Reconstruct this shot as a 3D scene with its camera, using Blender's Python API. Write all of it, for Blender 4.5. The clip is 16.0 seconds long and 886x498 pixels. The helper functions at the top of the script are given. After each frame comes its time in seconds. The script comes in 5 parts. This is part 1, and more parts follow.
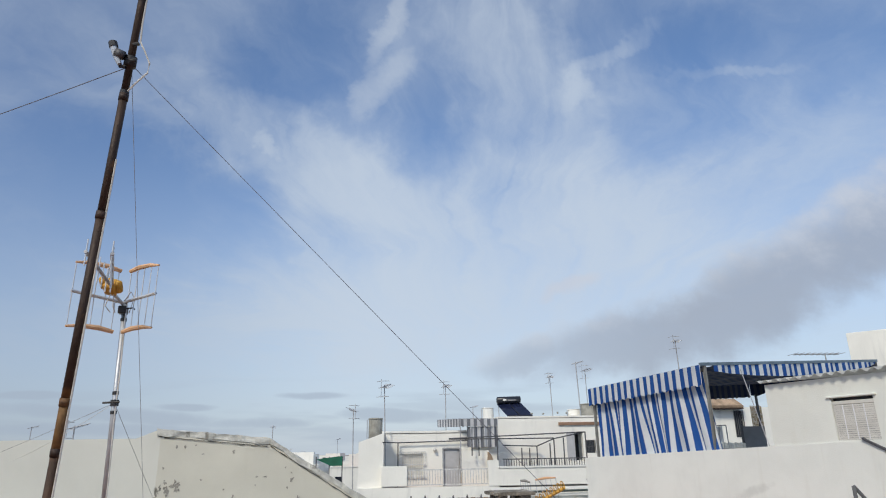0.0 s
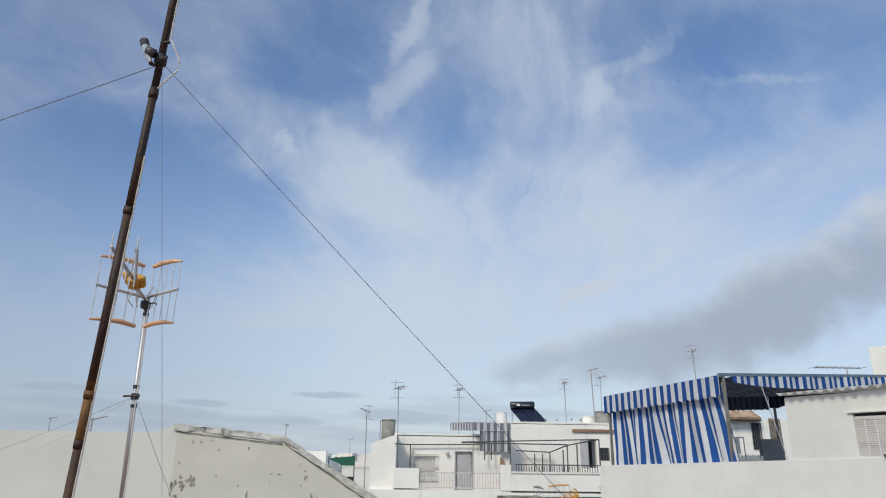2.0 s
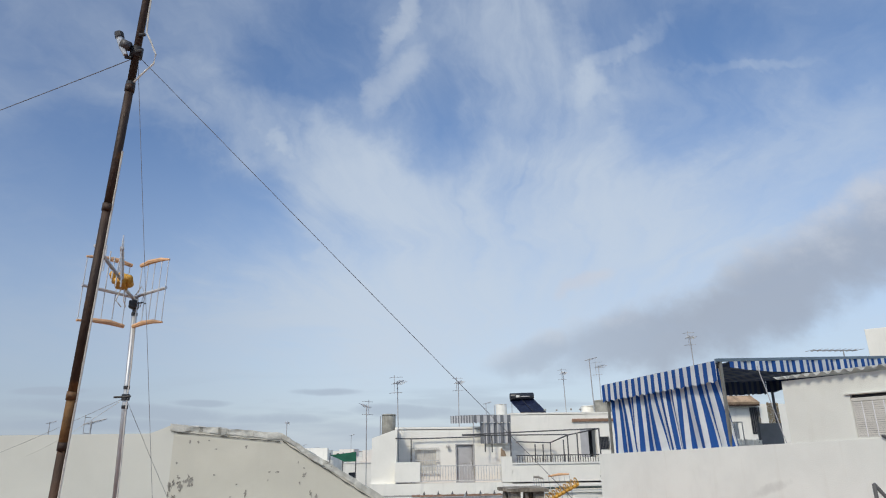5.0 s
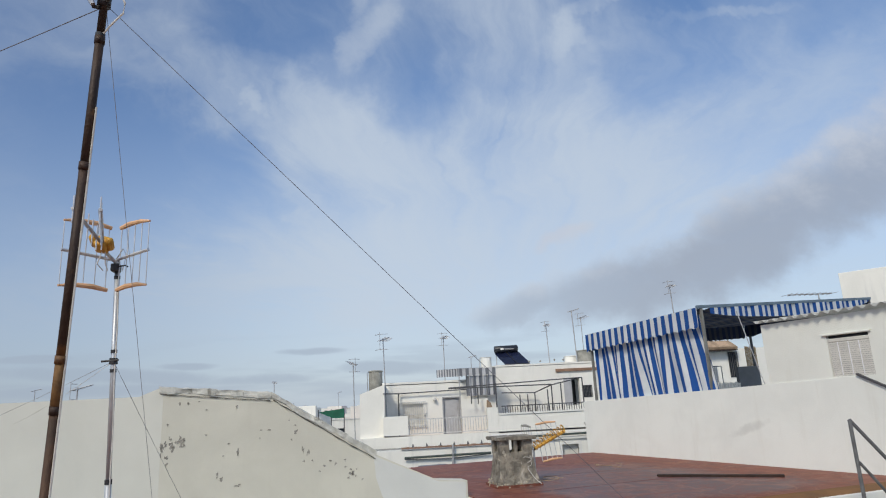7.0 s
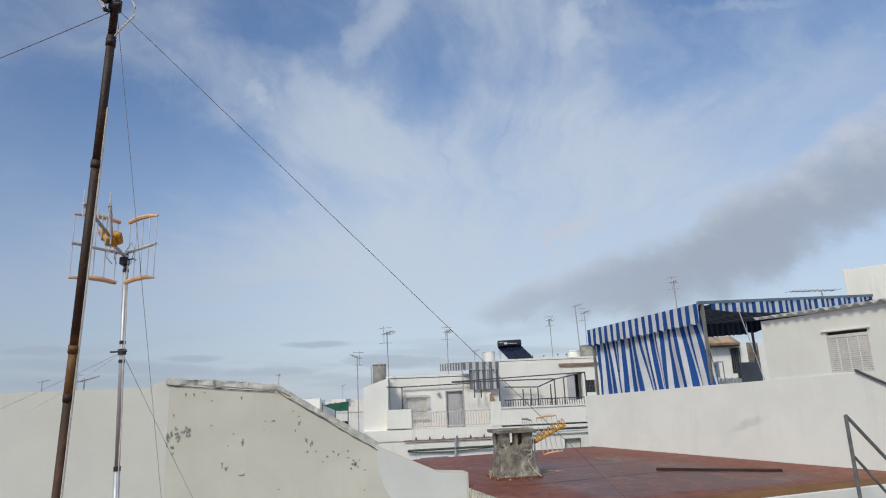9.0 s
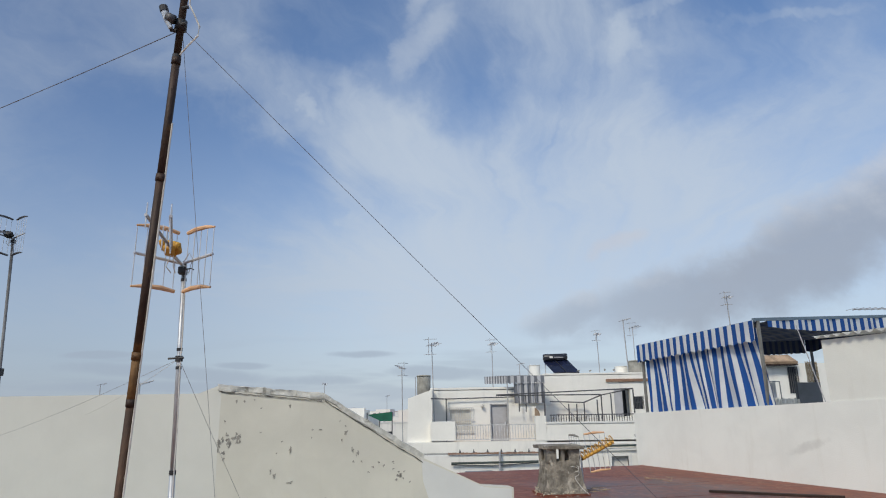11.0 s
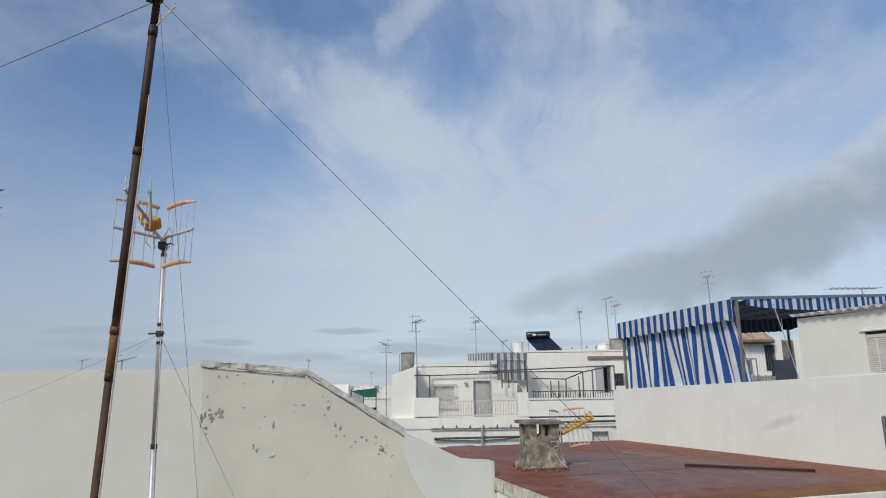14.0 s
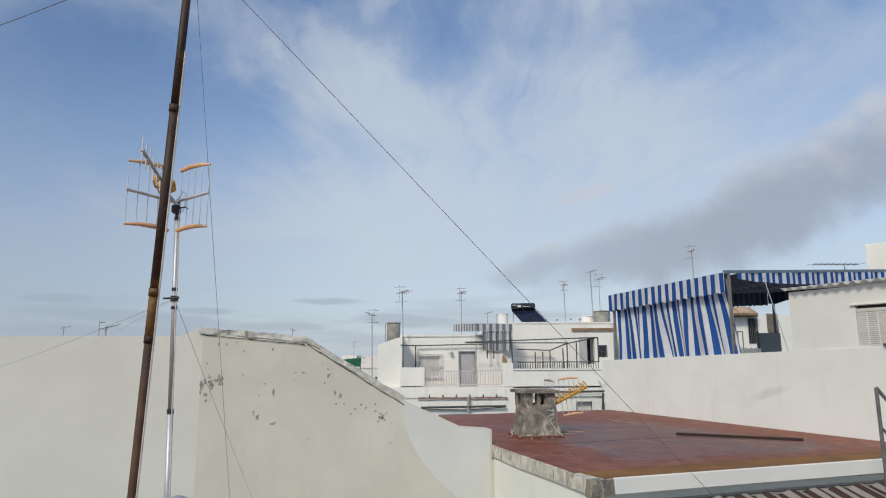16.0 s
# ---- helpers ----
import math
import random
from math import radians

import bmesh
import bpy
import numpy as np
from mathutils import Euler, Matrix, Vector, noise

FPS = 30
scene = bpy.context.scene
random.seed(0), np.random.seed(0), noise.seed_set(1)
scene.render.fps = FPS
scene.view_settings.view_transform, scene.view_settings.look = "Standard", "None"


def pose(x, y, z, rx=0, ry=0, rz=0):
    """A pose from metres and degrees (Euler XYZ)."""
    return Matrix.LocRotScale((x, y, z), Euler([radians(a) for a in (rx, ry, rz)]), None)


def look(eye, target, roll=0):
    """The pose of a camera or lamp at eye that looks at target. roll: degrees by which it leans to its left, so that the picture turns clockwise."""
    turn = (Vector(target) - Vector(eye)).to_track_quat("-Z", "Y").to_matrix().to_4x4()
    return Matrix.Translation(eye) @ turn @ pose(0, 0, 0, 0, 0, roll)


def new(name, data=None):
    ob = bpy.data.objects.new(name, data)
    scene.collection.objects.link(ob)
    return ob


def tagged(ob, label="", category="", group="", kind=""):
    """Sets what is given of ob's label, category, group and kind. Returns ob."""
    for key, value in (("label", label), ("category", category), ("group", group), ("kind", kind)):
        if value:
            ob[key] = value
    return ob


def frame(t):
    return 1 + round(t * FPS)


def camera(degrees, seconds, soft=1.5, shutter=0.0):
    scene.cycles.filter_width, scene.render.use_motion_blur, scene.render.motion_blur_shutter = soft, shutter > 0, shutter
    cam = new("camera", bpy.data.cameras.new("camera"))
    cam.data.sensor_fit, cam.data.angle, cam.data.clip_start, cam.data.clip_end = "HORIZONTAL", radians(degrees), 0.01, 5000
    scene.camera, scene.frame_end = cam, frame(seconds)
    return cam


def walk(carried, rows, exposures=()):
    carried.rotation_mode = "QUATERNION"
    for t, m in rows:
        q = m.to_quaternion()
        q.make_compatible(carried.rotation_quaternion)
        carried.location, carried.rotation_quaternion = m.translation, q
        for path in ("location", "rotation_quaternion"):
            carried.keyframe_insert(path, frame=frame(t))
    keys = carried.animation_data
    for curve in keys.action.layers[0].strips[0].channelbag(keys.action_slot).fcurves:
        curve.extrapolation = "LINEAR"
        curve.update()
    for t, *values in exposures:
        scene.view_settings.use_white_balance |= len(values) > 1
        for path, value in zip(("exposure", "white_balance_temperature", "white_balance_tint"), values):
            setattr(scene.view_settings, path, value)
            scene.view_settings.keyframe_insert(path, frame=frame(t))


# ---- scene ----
cam = camera(70.0, 16.0, soft=1.1)
PATH = [
    (0.0, 0.004, 0.022, 1.676, 17.78, -1.00, -4.47),
    (0.5, 0.006, 0.018, 1.677, 17.69, -0.98, -3.47),
    (1.0, -0.003, 0.028, 1.679, 17.30, -0.56, -3.91),
    (1.5, -0.017, 0.044, 1.679, 17.79, -0.37, -4.47),
    (2.0, -0.022, 0.028, 1.677, 18.03, 0.83, -2.89),
    (2.5, -0.001, 0.032, 1.682, 19.15, 0.02, -1.88),
    (3.0, 0.002, 0.044, 1.689, 20.06, -0.65, -1.82),
    (3.5, 0.030, 0.009, 1.683, 19.39, -0.73, -1.56),
    (4.0, 0.024, 0.055, 1.669, 17.94, -0.56, -2.53),
    (4.2, 0.027, 0.053, 1.672, 18.06, -0.99, -3.12),
    (6.3, 0.007, 0.125, 1.669, 16.31, -0.40, -3.17),
    (6.5, 0.012, 0.107, 1.671, 16.77, -0.45, -2.36),
    (7.0, -0.019, 0.120, 1.661, 13.53, -2.83, -4.89),
    (7.5, -0.017, 0.028, 1.649, 11.91, -1.69, -4.79),
    (8.0, -0.003, 0.021, 1.645, 11.00, -2.41, -3.90),
    (8.2, 0.012, 0.000, 1.642, 11.81, -2.37, -4.48),
    (10.3, -0.007, 0.059, 1.655, 13.45, -1.81, -2.83),
    (10.5, -0.001, -0.009, 1.653, 13.24, -1.42, -1.63),
    (11.0, -0.023, 0.017, 1.655, 14.19, -0.87, -0.26),
    (11.5, -0.005, -0.005, 1.651, 13.25, -1.15, 1.27),
    (12.0, 0.002, -0.006, 1.650, 13.39, -1.36, 0.85),
    (12.5, 0.000, -0.000, 1.650, 12.56, -1.33, -0.02),
    (13.0, 0.004, -0.004, 1.645, 12.40, -1.28, 0.40),
    (13.5, -0.001, 0.006, 1.646, 12.48, -0.39, -0.34),
    (14.0, 0.001, 0.002, 1.645, 12.16, -0.76, -1.62),
    (14.5, -0.012, 0.003, 1.641, 11.09, -0.11, -0.49),
    (15.0, -0.121, 0.019, 1.642, 10.97, 0.04, -1.05),
    (15.5, -0.231, 0.015, 1.637, 9.92, -0.14, -1.67),
    (16.0, -0.261, 0.048, 1.626, 9.57, -0.28, -3.22),
]
walk(cam, [(t, pose(x, y, z, 90 + tilt, 0, turn) @ pose(0, 0, 0, 0, 0, lean)) for t, x, y, z, tilt, lean, turn in PATH],
     exposures=[(0.0, 0.0, 6500, 10), (4.2, 0.0, 6500, 10), (8.0, -0.07, 6500, 10), (12.0, -0.09, 6500, 10), (14.0, -0.09, 6560, 10), (16.0, -0.07, 6640, 10)])

# ---- world and sun ----
SUN_ELEVATION, SUN_AZIMUTH = 42, 214   # azimuth clockwise from +y, behind and to the left


def math_node(nt, op, a, b=None, c=None, clamp=False):
    n = nt.nodes.new("ShaderNodeMath")
    n.operation, n.use_clamp = op, clamp
    for i, v in enumerate((a, b, c)):
        if v is None:
            continue
        if isinstance(v, (int, float)):
            n.inputs[i].default_value = v
        else:
            nt.links.new(v, n.inputs[i])
    return n.outputs[0]


def mix_node(nt, fac, a, b, mode="MIX"):
    n = nt.nodes.new("ShaderNodeMix")
    n.data_type, n.blend_type, n.clamp_factor = "RGBA", mode, True
    for i, v in ((0, fac), (6, a), (7, b)):
        if isinstance(v, (int, float)):
            n.inputs[i].default_value = v
        elif isinstance(v, tuple):
            n.inputs[i].default_value = (*v, 1)
        else:
            nt.links.new(v, n.inputs[i])
    return n.outputs[2]


def smooth_node(nt, v, lo, hi, a=0.0, b=1.0):
    n = nt.nodes.new("ShaderNodeMapRange")
    n.interpolation_type = "SMOOTHSTEP"
    nt.links.new(v, n.inputs[0])
    for i, q in ((1, lo), (2, hi), (3, a), (4, b)):
        n.inputs[i].default_value = q
    return n.outputs[0]


def noise_node(nt, vec, scale, detail=4, rough=0.55, distort=0.0):
    n = nt.nodes.new("ShaderNodeTexNoise")
    nt.links.new(vec, n.inputs["Vector"])
    n.inputs["Scale"].default_value, n.inputs["Detail"].default_value = scale, detail
    n.inputs["Roughness"].default_value, n.inputs["Distortion"].default_value = rough, distort
    return n.outputs["Fac"]


def combine_node(nt, x, y, z):
    n = nt.nodes.new("ShaderNodeCombineXYZ")
    for i, v in enumerate((x, y, z)):
        if isinstance(v, (int, float)):
            n.inputs[i].default_value = v
        else:
            nt.links.new(v, n.inputs[i])
    return n.outputs[0]


# cloud forms ahead, as slanting ovals: slopes across and up, half length, half width, turn, weight
CIRRUS_BASE = 0.29
VEILS = [(-0.157, 0.50, 0.297, 0.05, -24, 0.25), (-0.547, 0.663, 0.187, 0.071, -40, 0.12), (0.231, 0.652, 0.263, 0.111, -73, 0.28),
         (0.139, 0.300, 0.42, 0.17, 0, 0.44), (-0.248, 0.209, 0.331, 0.099, 0, 0.22), (0.623, 0.443, 0.32, 0.092, 25, 0.17),
         (0.64, 0.674, 0.137, 0.014, 6, 0.17), (0.399, 0.681, 0.135, 0.018, 40, 0.17), (-0.206, 0.508, 0.024, 0.012, -21, 0.25), (-0.065, 0.715, 0.083, 0.096, 65, 0.11)]
GAPS = [(-0.334, 0.374, 0.190, 0.10, -20, 0.42), (-0.555, 0.416, 0.160, 0.12, -10, 0.30), (0.485, 0.766, 0.187, 0.094, 13, 0.26),
        (0.794, 0.771, 0.247, 0.103, 13, 0.20), (0.088, 0.533, 0.10, 0.122, 1, 0.11), (0.192, 0.40, 0.091, 0.046, 21, 0.14),
        (-0.167, 0.699, 0.110, 0.14, -32, 0.24), (0.491, 0.553, 0.14, 0.064, 31, 0.10), (-0.615, 0.56, 0.11, 0.087, 1, 0.07)]
BANK = [(0.202, 0.146, 0.079, 0.030, 14), (0.360, 0.165, 0.150, 0.048, 13), (0.500, 0.195, 0.170, 0.064, 18),
        (0.655, 0.266, 0.200, 0.080, 25), (0.826, 0.354, 0.222, 0.082, 26), (1.063, 0.472, 0.308, 0.113, 26)]
BARS = [(-0.128, 0.084, 0.055, 0.006, -1), (-0.008, 0.055, 0.095, 0.012, -1), (-0.416, 0.060, 0.188, 0.013, -4), (-0.534, 0.090, 0.064, 0.007, -1),
        (-0.312, 0.071, 0.050, 0.006, -1), (-0.453, 0.039, 0.208, 0.011, -1), (-0.202, 0.045, 0.10, 0.010, -1)]
WISP = [(-0.045, 0.618, 0.060, 0.022, 62), (-0.005, 0.660, 0.055, 0.022, 50), (-0.060, 0.615, 0.026, 0.014, 80), (-0.014, 0.766, 0.093, 0.013, 72), (0.007, 0.817, 0.078, 0.015, 78)]


def make_sky():
    w = bpy.data.worlds.new("sky")
    scene.world = w
    w.use_nodes = True
    nt = w.node_tree
    nt.nodes.clear()
    sky = nt.nodes.new("ShaderNodeTexSky")
    sky.sky_type, sky.sun_disc = "NISHITA", False
    sky.sun_elevation, sky.sun_rotation = radians(SUN_ELEVATION), radians(SUN_AZIMUTH)
    sky.air_density, sky.dust_density, sky.ozone_density = 1.0, 1.2, 2.0
    m = lambda *a, **k: math_node(nt, *a, **k)
    tc = nt.nodes.new("ShaderNodeTexCoord")
    sep = nt.nodes.new("ShaderNodeSeparateXYZ")
    nt.links.new(tc.outputs["Generated"], sep.inputs[0])
    dx, dy, dz = sep.outputs
    up = m("MAXIMUM", dz, 0.0)
    # clouds lie in a high sheet over the place
    k = m("ADD", up, 0.16)
    px, py = m("DIVIDE", dx, k), m("DIVIDE", dy, k)
    # slow and fine structure of the high ice cloud
    a = radians(10)
    sx = m("ADD", m("MULTIPLY", px, math.cos(a)), m("MULTIPLY", py, -math.sin(a)))
    sy = m("ADD", m("MULTIPLY", px, math.sin(a)), m("MULTIPLY", py, math.cos(a)))
    veil = noise_node(nt, combine_node(nt, px, py, 1.3), 1.3, 6, 0.55, 0.4)
    fine = noise_node(nt, combine_node(nt, m("MULTIPLY", sx, 4.0), m("MULTIPLY", sy, 1.5), 8.1), 1.5, 7, 0.6, 0.3)
    haze = smooth_node(nt, up, 0.0, 0.50, 1.0, 0.0)
    # directions ahead, as slopes, drawn about a little by the wind
    ahead = m("MAXIMUM", dy, 0.02)
    gx, gz = m("DIVIDE", dx, ahead), m("DIVIDE", dz, ahead)
    front = smooth_node(nt, dy, 0.02, 0.25)
    tug = lambda z, scale, much: m("MULTIPLY", m("SUBTRACT", noise_node(nt, combine_node(nt, gx, gz, z), scale, 5, 0.58), 0.5), much)
    wx, wz = m("ADD", gx, tug(2.7, 5.0, 0.26)), m("ADD", gz, tug(7.9, 5.0, 0.22))
    ux, uz = m("ADD", gx, tug(4.1, 9.0, 0.10)), m("ADD", gz, tug(9.3, 9.0, 0.08))

    def lobe(x, z, cx, cz, along, across, turn):
        """One minus the squared distance from a slanting oval: 1 at its heart, 0 on its rim."""
        c, q = math.cos(radians(turn)), math.sin(radians(turn))
        x, z = m("SUBTRACT", x, cx), m("SUBTRACT", z, cz)
        p = m("DIVIDE", m("ADD", m("MULTIPLY", x, c), m("MULTIPLY", z, q)), along)
        r = m("DIVIDE", m("SUBTRACT", m("MULTIPLY", z, c), m("MULTIPLY", x, q)), across)
        return m("SUBTRACT", 1.0, m("ADD", m("MULTIPLY", p, p), m("MULTIPLY", r, r)))

    def heap(x, z, rows):
        out = None
        for row in rows:
            v = lobe(x, z, *row)
            out = v if out is None else m("MAXIMUM", out, v)
        return out

    # streaks fan out from low ahead
    fan = m("ARCTAN2", m("SUBTRACT", gx, 0.16), m("SUBTRACT", gz, 0.02))
    run = m("SQRT", m("ADD", m("POWER", m("ABSOLUTE", m("SUBTRACT", gx, 0.16)), 2.0), m("POWER", m("ABSOLUTE", m("SUBTRACT", gz, 0.02)), 2.0)))
    bend = m("MULTIPLY", m("SUBTRACT", veil, 0.5), 0.9)
    lines = noise_node(nt, combine_node(nt, m("MULTIPLY", m("ADD", fan, bend), 5.0), m("MULTIPLY", run, 2.4), 6.3), 1.0, 8, 0.6, 0.15)
    thick = m("ADD", CIRRUS_BASE, m("ADD", m("MULTIPLY", m("SUBTRACT", veil, 0.5), 0.42), m("MULTIPLY", m("SUBTRACT", fine, 0.5), 0.30)))
    thick = m("ADD", thick, m("MULTIPLY", m("MULTIPLY", m("SUBTRACT", lines, 0.5), 0.58), m("MULTIPLY", front, smooth_node(nt, run, 0.12, 0.45))))
    hairs = noise_node(nt, combine_node(nt, m("MULTIPLY", m("ADD", fan, m("MULTIPLY", bend, 0.6)), 13.0), m("MULTIPLY", run, 3.2), 1.9), 1.0, 7, 0.62, 0.2)
    thick = m("ADD", thick, m("MULTIPLY", m("MULTIPLY", m("SUBTRACT", hairs, 0.5), 0.30), m("MULTIPLY", front, smooth_node(nt, run, 0.15, 0.55))))
    grain = m("ADD", 0.25, m("ADD", lines, m("MULTIPLY", hairs, 0.5)))
    for row in VEILS:
        thick = m("ADD", thick, m("MULTIPLY", m("MULTIPLY", smooth_node(nt, lobe(wx, wz, *row[:5]), -1.3, 1.0), row[5]), m("MULTIPLY", front, grain)))
    for row in GAPS:
        thick = m("SUBTRACT", thick, m("MULTIPLY", m("MULTIPLY", smooth_node(nt, lobe(wx, wz, *row[:5]), -1.5, 1.0), row[5]), front))
    cirrus = smooth_node(nt, thick, -0.15, 1.05)
    edge = noise_node(nt, combine_node(nt, gx, m("MULTIPLY", gz, 1.4), 0.4), 9.0, 7, 0.62)
    ragged = m("SUBTRACT", edge, 0.5)
    # the long grey bank of cloud, lighter along its top
    heaped = m("ADD", heap(ux, uz, BANK), m("MULTIPLY", ragged, 1.7))
    bank = m("MULTIPLY", m("MULTIPLY", smooth_node(nt, heaped, -0.75, 0.85), smooth_node(nt, gx, 0.10, 0.50, 0.55, 1.0)), front)
    half = m("MAXIMUM", m("ADD", m("MULTIPLY", gx, 0.095), 0.012), 0.02)
    off = m("DIVIDE", m("SUBTRACT", gz, m("ADD", m("MULTIPLY", gx, 0.378), 0.066)), half)
    bank_shade = smooth_node(nt, m("ADD", m("ADD", off, m("MULTIPLY", m("SUBTRACT", gx, 0.5), 0.8)), m("MULTIPLY", ragged, 2.6)), -0.6, 1.3)
    # low, thin bars of cloud over the horizon
    flat = m("ADD", gz, tug(3.3, 3.0, 0.02))
    low = smooth_node(nt, m("ADD", heap(gx, flat, BARS), m("MULTIPLY", ragged, 2.2)), -0.3, 0.9)
    haze_bars = noise_node(nt, combine_node(nt, gx, m("MULTIPLY", gz, 9.0), 2.2), 4.2, 4, 0.5)
    haze_bars = m("MULTIPLY", smooth_node(nt, haze_bars, 0.46, 0.66), m("MULTIPLY", smooth_node(nt, gz, 0.13, 0.05), smooth_node(nt, gz, -0.02, 0.01)))
    low = m("MULTIPLY", m("MAXIMUM", low, m("MULTIPLY", haze_bars, 0.7)), front)
    # one bright wisp and a little tuft above the bank
    wisp = m("MULTIPLY", smooth_node(nt, m("ADD", heap(ux, uz, WISP), m("MULTIPLY", ragged, 2.4)), -1.2, 1.3), front)
    tuft = m("MULTIPLY", smooth_node(nt, m("ADD", lobe(ux, uz, 0.285, 0.257, 0.046, 0.015, 22), m("MULTIPLY", ragged, 2.0)), -0.8, 1.2), front)
    blue = mix_node(nt, 1.0, sky.outputs[0], (0.130, 0.146, 0.163), "MULTIPLY")
    col = mix_node(nt, m("MULTIPLY", haze, 0.72), blue, (0.56, 0.635, 0.725))
    col = mix_node(nt, m("MULTIPLY", cirrus, 0.82), col, (0.57, 0.65, 0.745))
    col = mix_node(nt, m("MULTIPLY", wisp, 0.34), col, (0.64, 0.70, 0.76))
    col = mix_node(nt, m("MULTIPLY", tuft, 0.5), col, (0.60, 0.61, 0.66))
    # the sky dulls away from the sun's side
    col = mix_node(nt, smooth_node(nt, dx, 0.0, -0.55), col, mix_node(nt, 1.0, col, (0.76, 0.78, 0.82), "MULTIPLY"))
    bankcol = mix_node(nt, bank_shade, (0.325, 0.365, 0.445), (0.60, 0.62, 0.66))
    col = mix_node(nt, m("MULTIPLY", bank, 0.74), col, bankcol)
    col = mix_node(nt, m("MULTIPLY", low, 0.62), col, (0.37, 0.44, 0.54))
    bg = nt.nodes.new("ShaderNodeBackground")
    nt.links.new(col, bg.inputs[0])
    bg.inputs[1].default_value = 1.0
    out = nt.nodes.new("ShaderNodeOutputWorld")
    nt.links.new(bg.outputs[0], out.inputs[0])


make_sky()
sun_data = bpy.data.lights.new("sun", "SUN")
sun_data.energy, sun_data.angle, sun_data.color = 2.3, radians(12), (1.0, 0.915, 0.75)
sun = new("sun", sun_data)
e, az = radians(SUN_ELEVATION), radians(SUN_AZIMUTH)
sun.matrix_world = look((40 * math.sin(az) * math.cos(e), 40 * math.cos(az) * math.cos(e), 40 * math.sin(e)), (0, 0, 0))
scene.view_settings.exposure = 0.0


# ---- materials ----
def surface(name, colour, rough=0.8, metal=0.0, vary=0.12, scale=3.0, second=None, spread=0.0, bump=0.15, grain=60.0,
            stain=None, stain_amount=0.0, per_piece=0.0):
    """A weathered surface: colour varied at two scales, stains of a second colour, fine relief."""
    mt = bpy.data.materials.new(name)
    mt.use_nodes = True
    nt = mt.node_tree
    b = nt.nodes["Principled BSDF"]
    tc = nt.nodes.new("ShaderNodeTexCoord")
    v = tc.outputs["Object"]
    broad = noise_node(nt, v, scale, 5, 0.6, 0.4)
    small = noise_node(nt, v, grain, 3, 0.6)
    dark = tuple(c * (1 - vary) for c in colour)
    lite = tuple(min(1, c * (1 + vary * 0.6)) for c in colour)
    col = mix_node(nt, smooth_node(nt, broad, 0.3, 0.7), dark, lite)
    col = mix_node(nt, math_node(nt, "MULTIPLY", smooth_node(nt, small, 0.35, 0.75), vary * 0.6), col, tuple(c * 0.6 for c in colour))
    if second:
        f = noise_node(nt, v, scale * 0.45, 6, 0.62, 1.0)
        col = mix_node(nt, smooth_node(nt, f, 0.62 - spread, 0.68 - spread * 0.6), col, second)
    if stain:
        mp = nt.nodes.new("ShaderNodeMapping")
        nt.links.new(v, mp.inputs[0])
        mp.inputs["Scale"].default_value = (3.0, 3.0, 0.35)
        f = noise_node(nt, mp.outputs[0], scale * 1.3, 6, 0.65, 0.5)
        col = mix_node(nt, math_node(nt, "MULTIPLY", smooth_node(nt, f, 0.52, 0.74), stain_amount), col, stain)
    if per_piece:
        oi = nt.nodes.new("ShaderNodeObjectInfo")
        col = mix_node(nt, math_node(nt, "MULTIPLY", oi.outputs["Random"], per_piece), col, tuple(c * 0.4 for c in colour))
    nt.links.new(col, b.inputs["Base Color"])
    r = math_node(nt, "ADD", math_node(nt, "MULTIPLY", broad, 0.16), rough - 0.08, clamp=True)
    nt.links.new(r, b.inputs["Roughness"])
    b.inputs["Metallic"].default_value = metal
    if bump:
        bp = nt.nodes.new("ShaderNodeBump")
        bp.inputs["Strength"].default_value, bp.inputs["Distance"].default_value = bump, 0.02
        nt.links.new(math_node(nt, "ADD", math_node(nt, "MULTIPLY", small, 0.5), broad), bp.inputs["Height"])
        nt.links.new(bp.outputs[0], b.inputs["Normal"])
    return mt


def striped(name, one, two, pitch, axis, share=0.5, rough=0.85, offset=0.0, thin=0.22):
    """Woven awning cloth with dyed stripes across one object axis."""
    mt = bpy.data.materials.new(name)
    mt.use_nodes = True
    nt = mt.node_tree
    b = nt.nodes["Principled BSDF"]
    uv = nt.nodes.new("ShaderNodeUVMap")
    sep = nt.nodes.new("ShaderNodeSeparateXYZ")
    nt.links.new(uv.outputs[0], sep.inputs[0])
    tc = nt.nodes.new("ShaderNodeTexCoord")
    f = math_node(nt, "FRACT", math_node(nt, "ADD", math_node(nt, "DIVIDE", sep.outputs[axis], pitch), 10.0 + offset))
    s = smooth_node(nt, f, share - 0.03, share + 0.03)
    weave = noise_node(nt, tc.outputs["Object"], 14.0, 4, 0.6)
    big = noise_node(nt, tc.outputs["Object"], 1.6, 4, 0.6)
    col = mix_node(nt, s, one, two)
    col = mix_node(nt, math_node(nt, "MULTIPLY", smooth_node(nt, big, 0.35, 0.75), 0.22), col, tuple(c * 0.6 + 0.01 for c in one))
    col = mix_node(nt, math_node(nt, "MULTIPLY", weave, 0.10), col, (0.12, 0.14, 0.18))
    nt.links.new(col, b.inputs["Base Color"])
    b.inputs["Roughness"].default_value = rough
    tr = nt.nodes.new("ShaderNodeBsdfTranslucent")
    nt.links.new(col, tr.inputs[0])
    mx = nt.nodes.new("ShaderNodeMixShader")
    mx.inputs[0].default_value = thin
    nt.links.new(b.outputs[0], mx.inputs[1])
    nt.links.new(tr.outputs[0], mx.inputs[2])
    nt.links.new(mx.outputs[0], nt.nodes["Material Output"].inputs[0])
    return mt


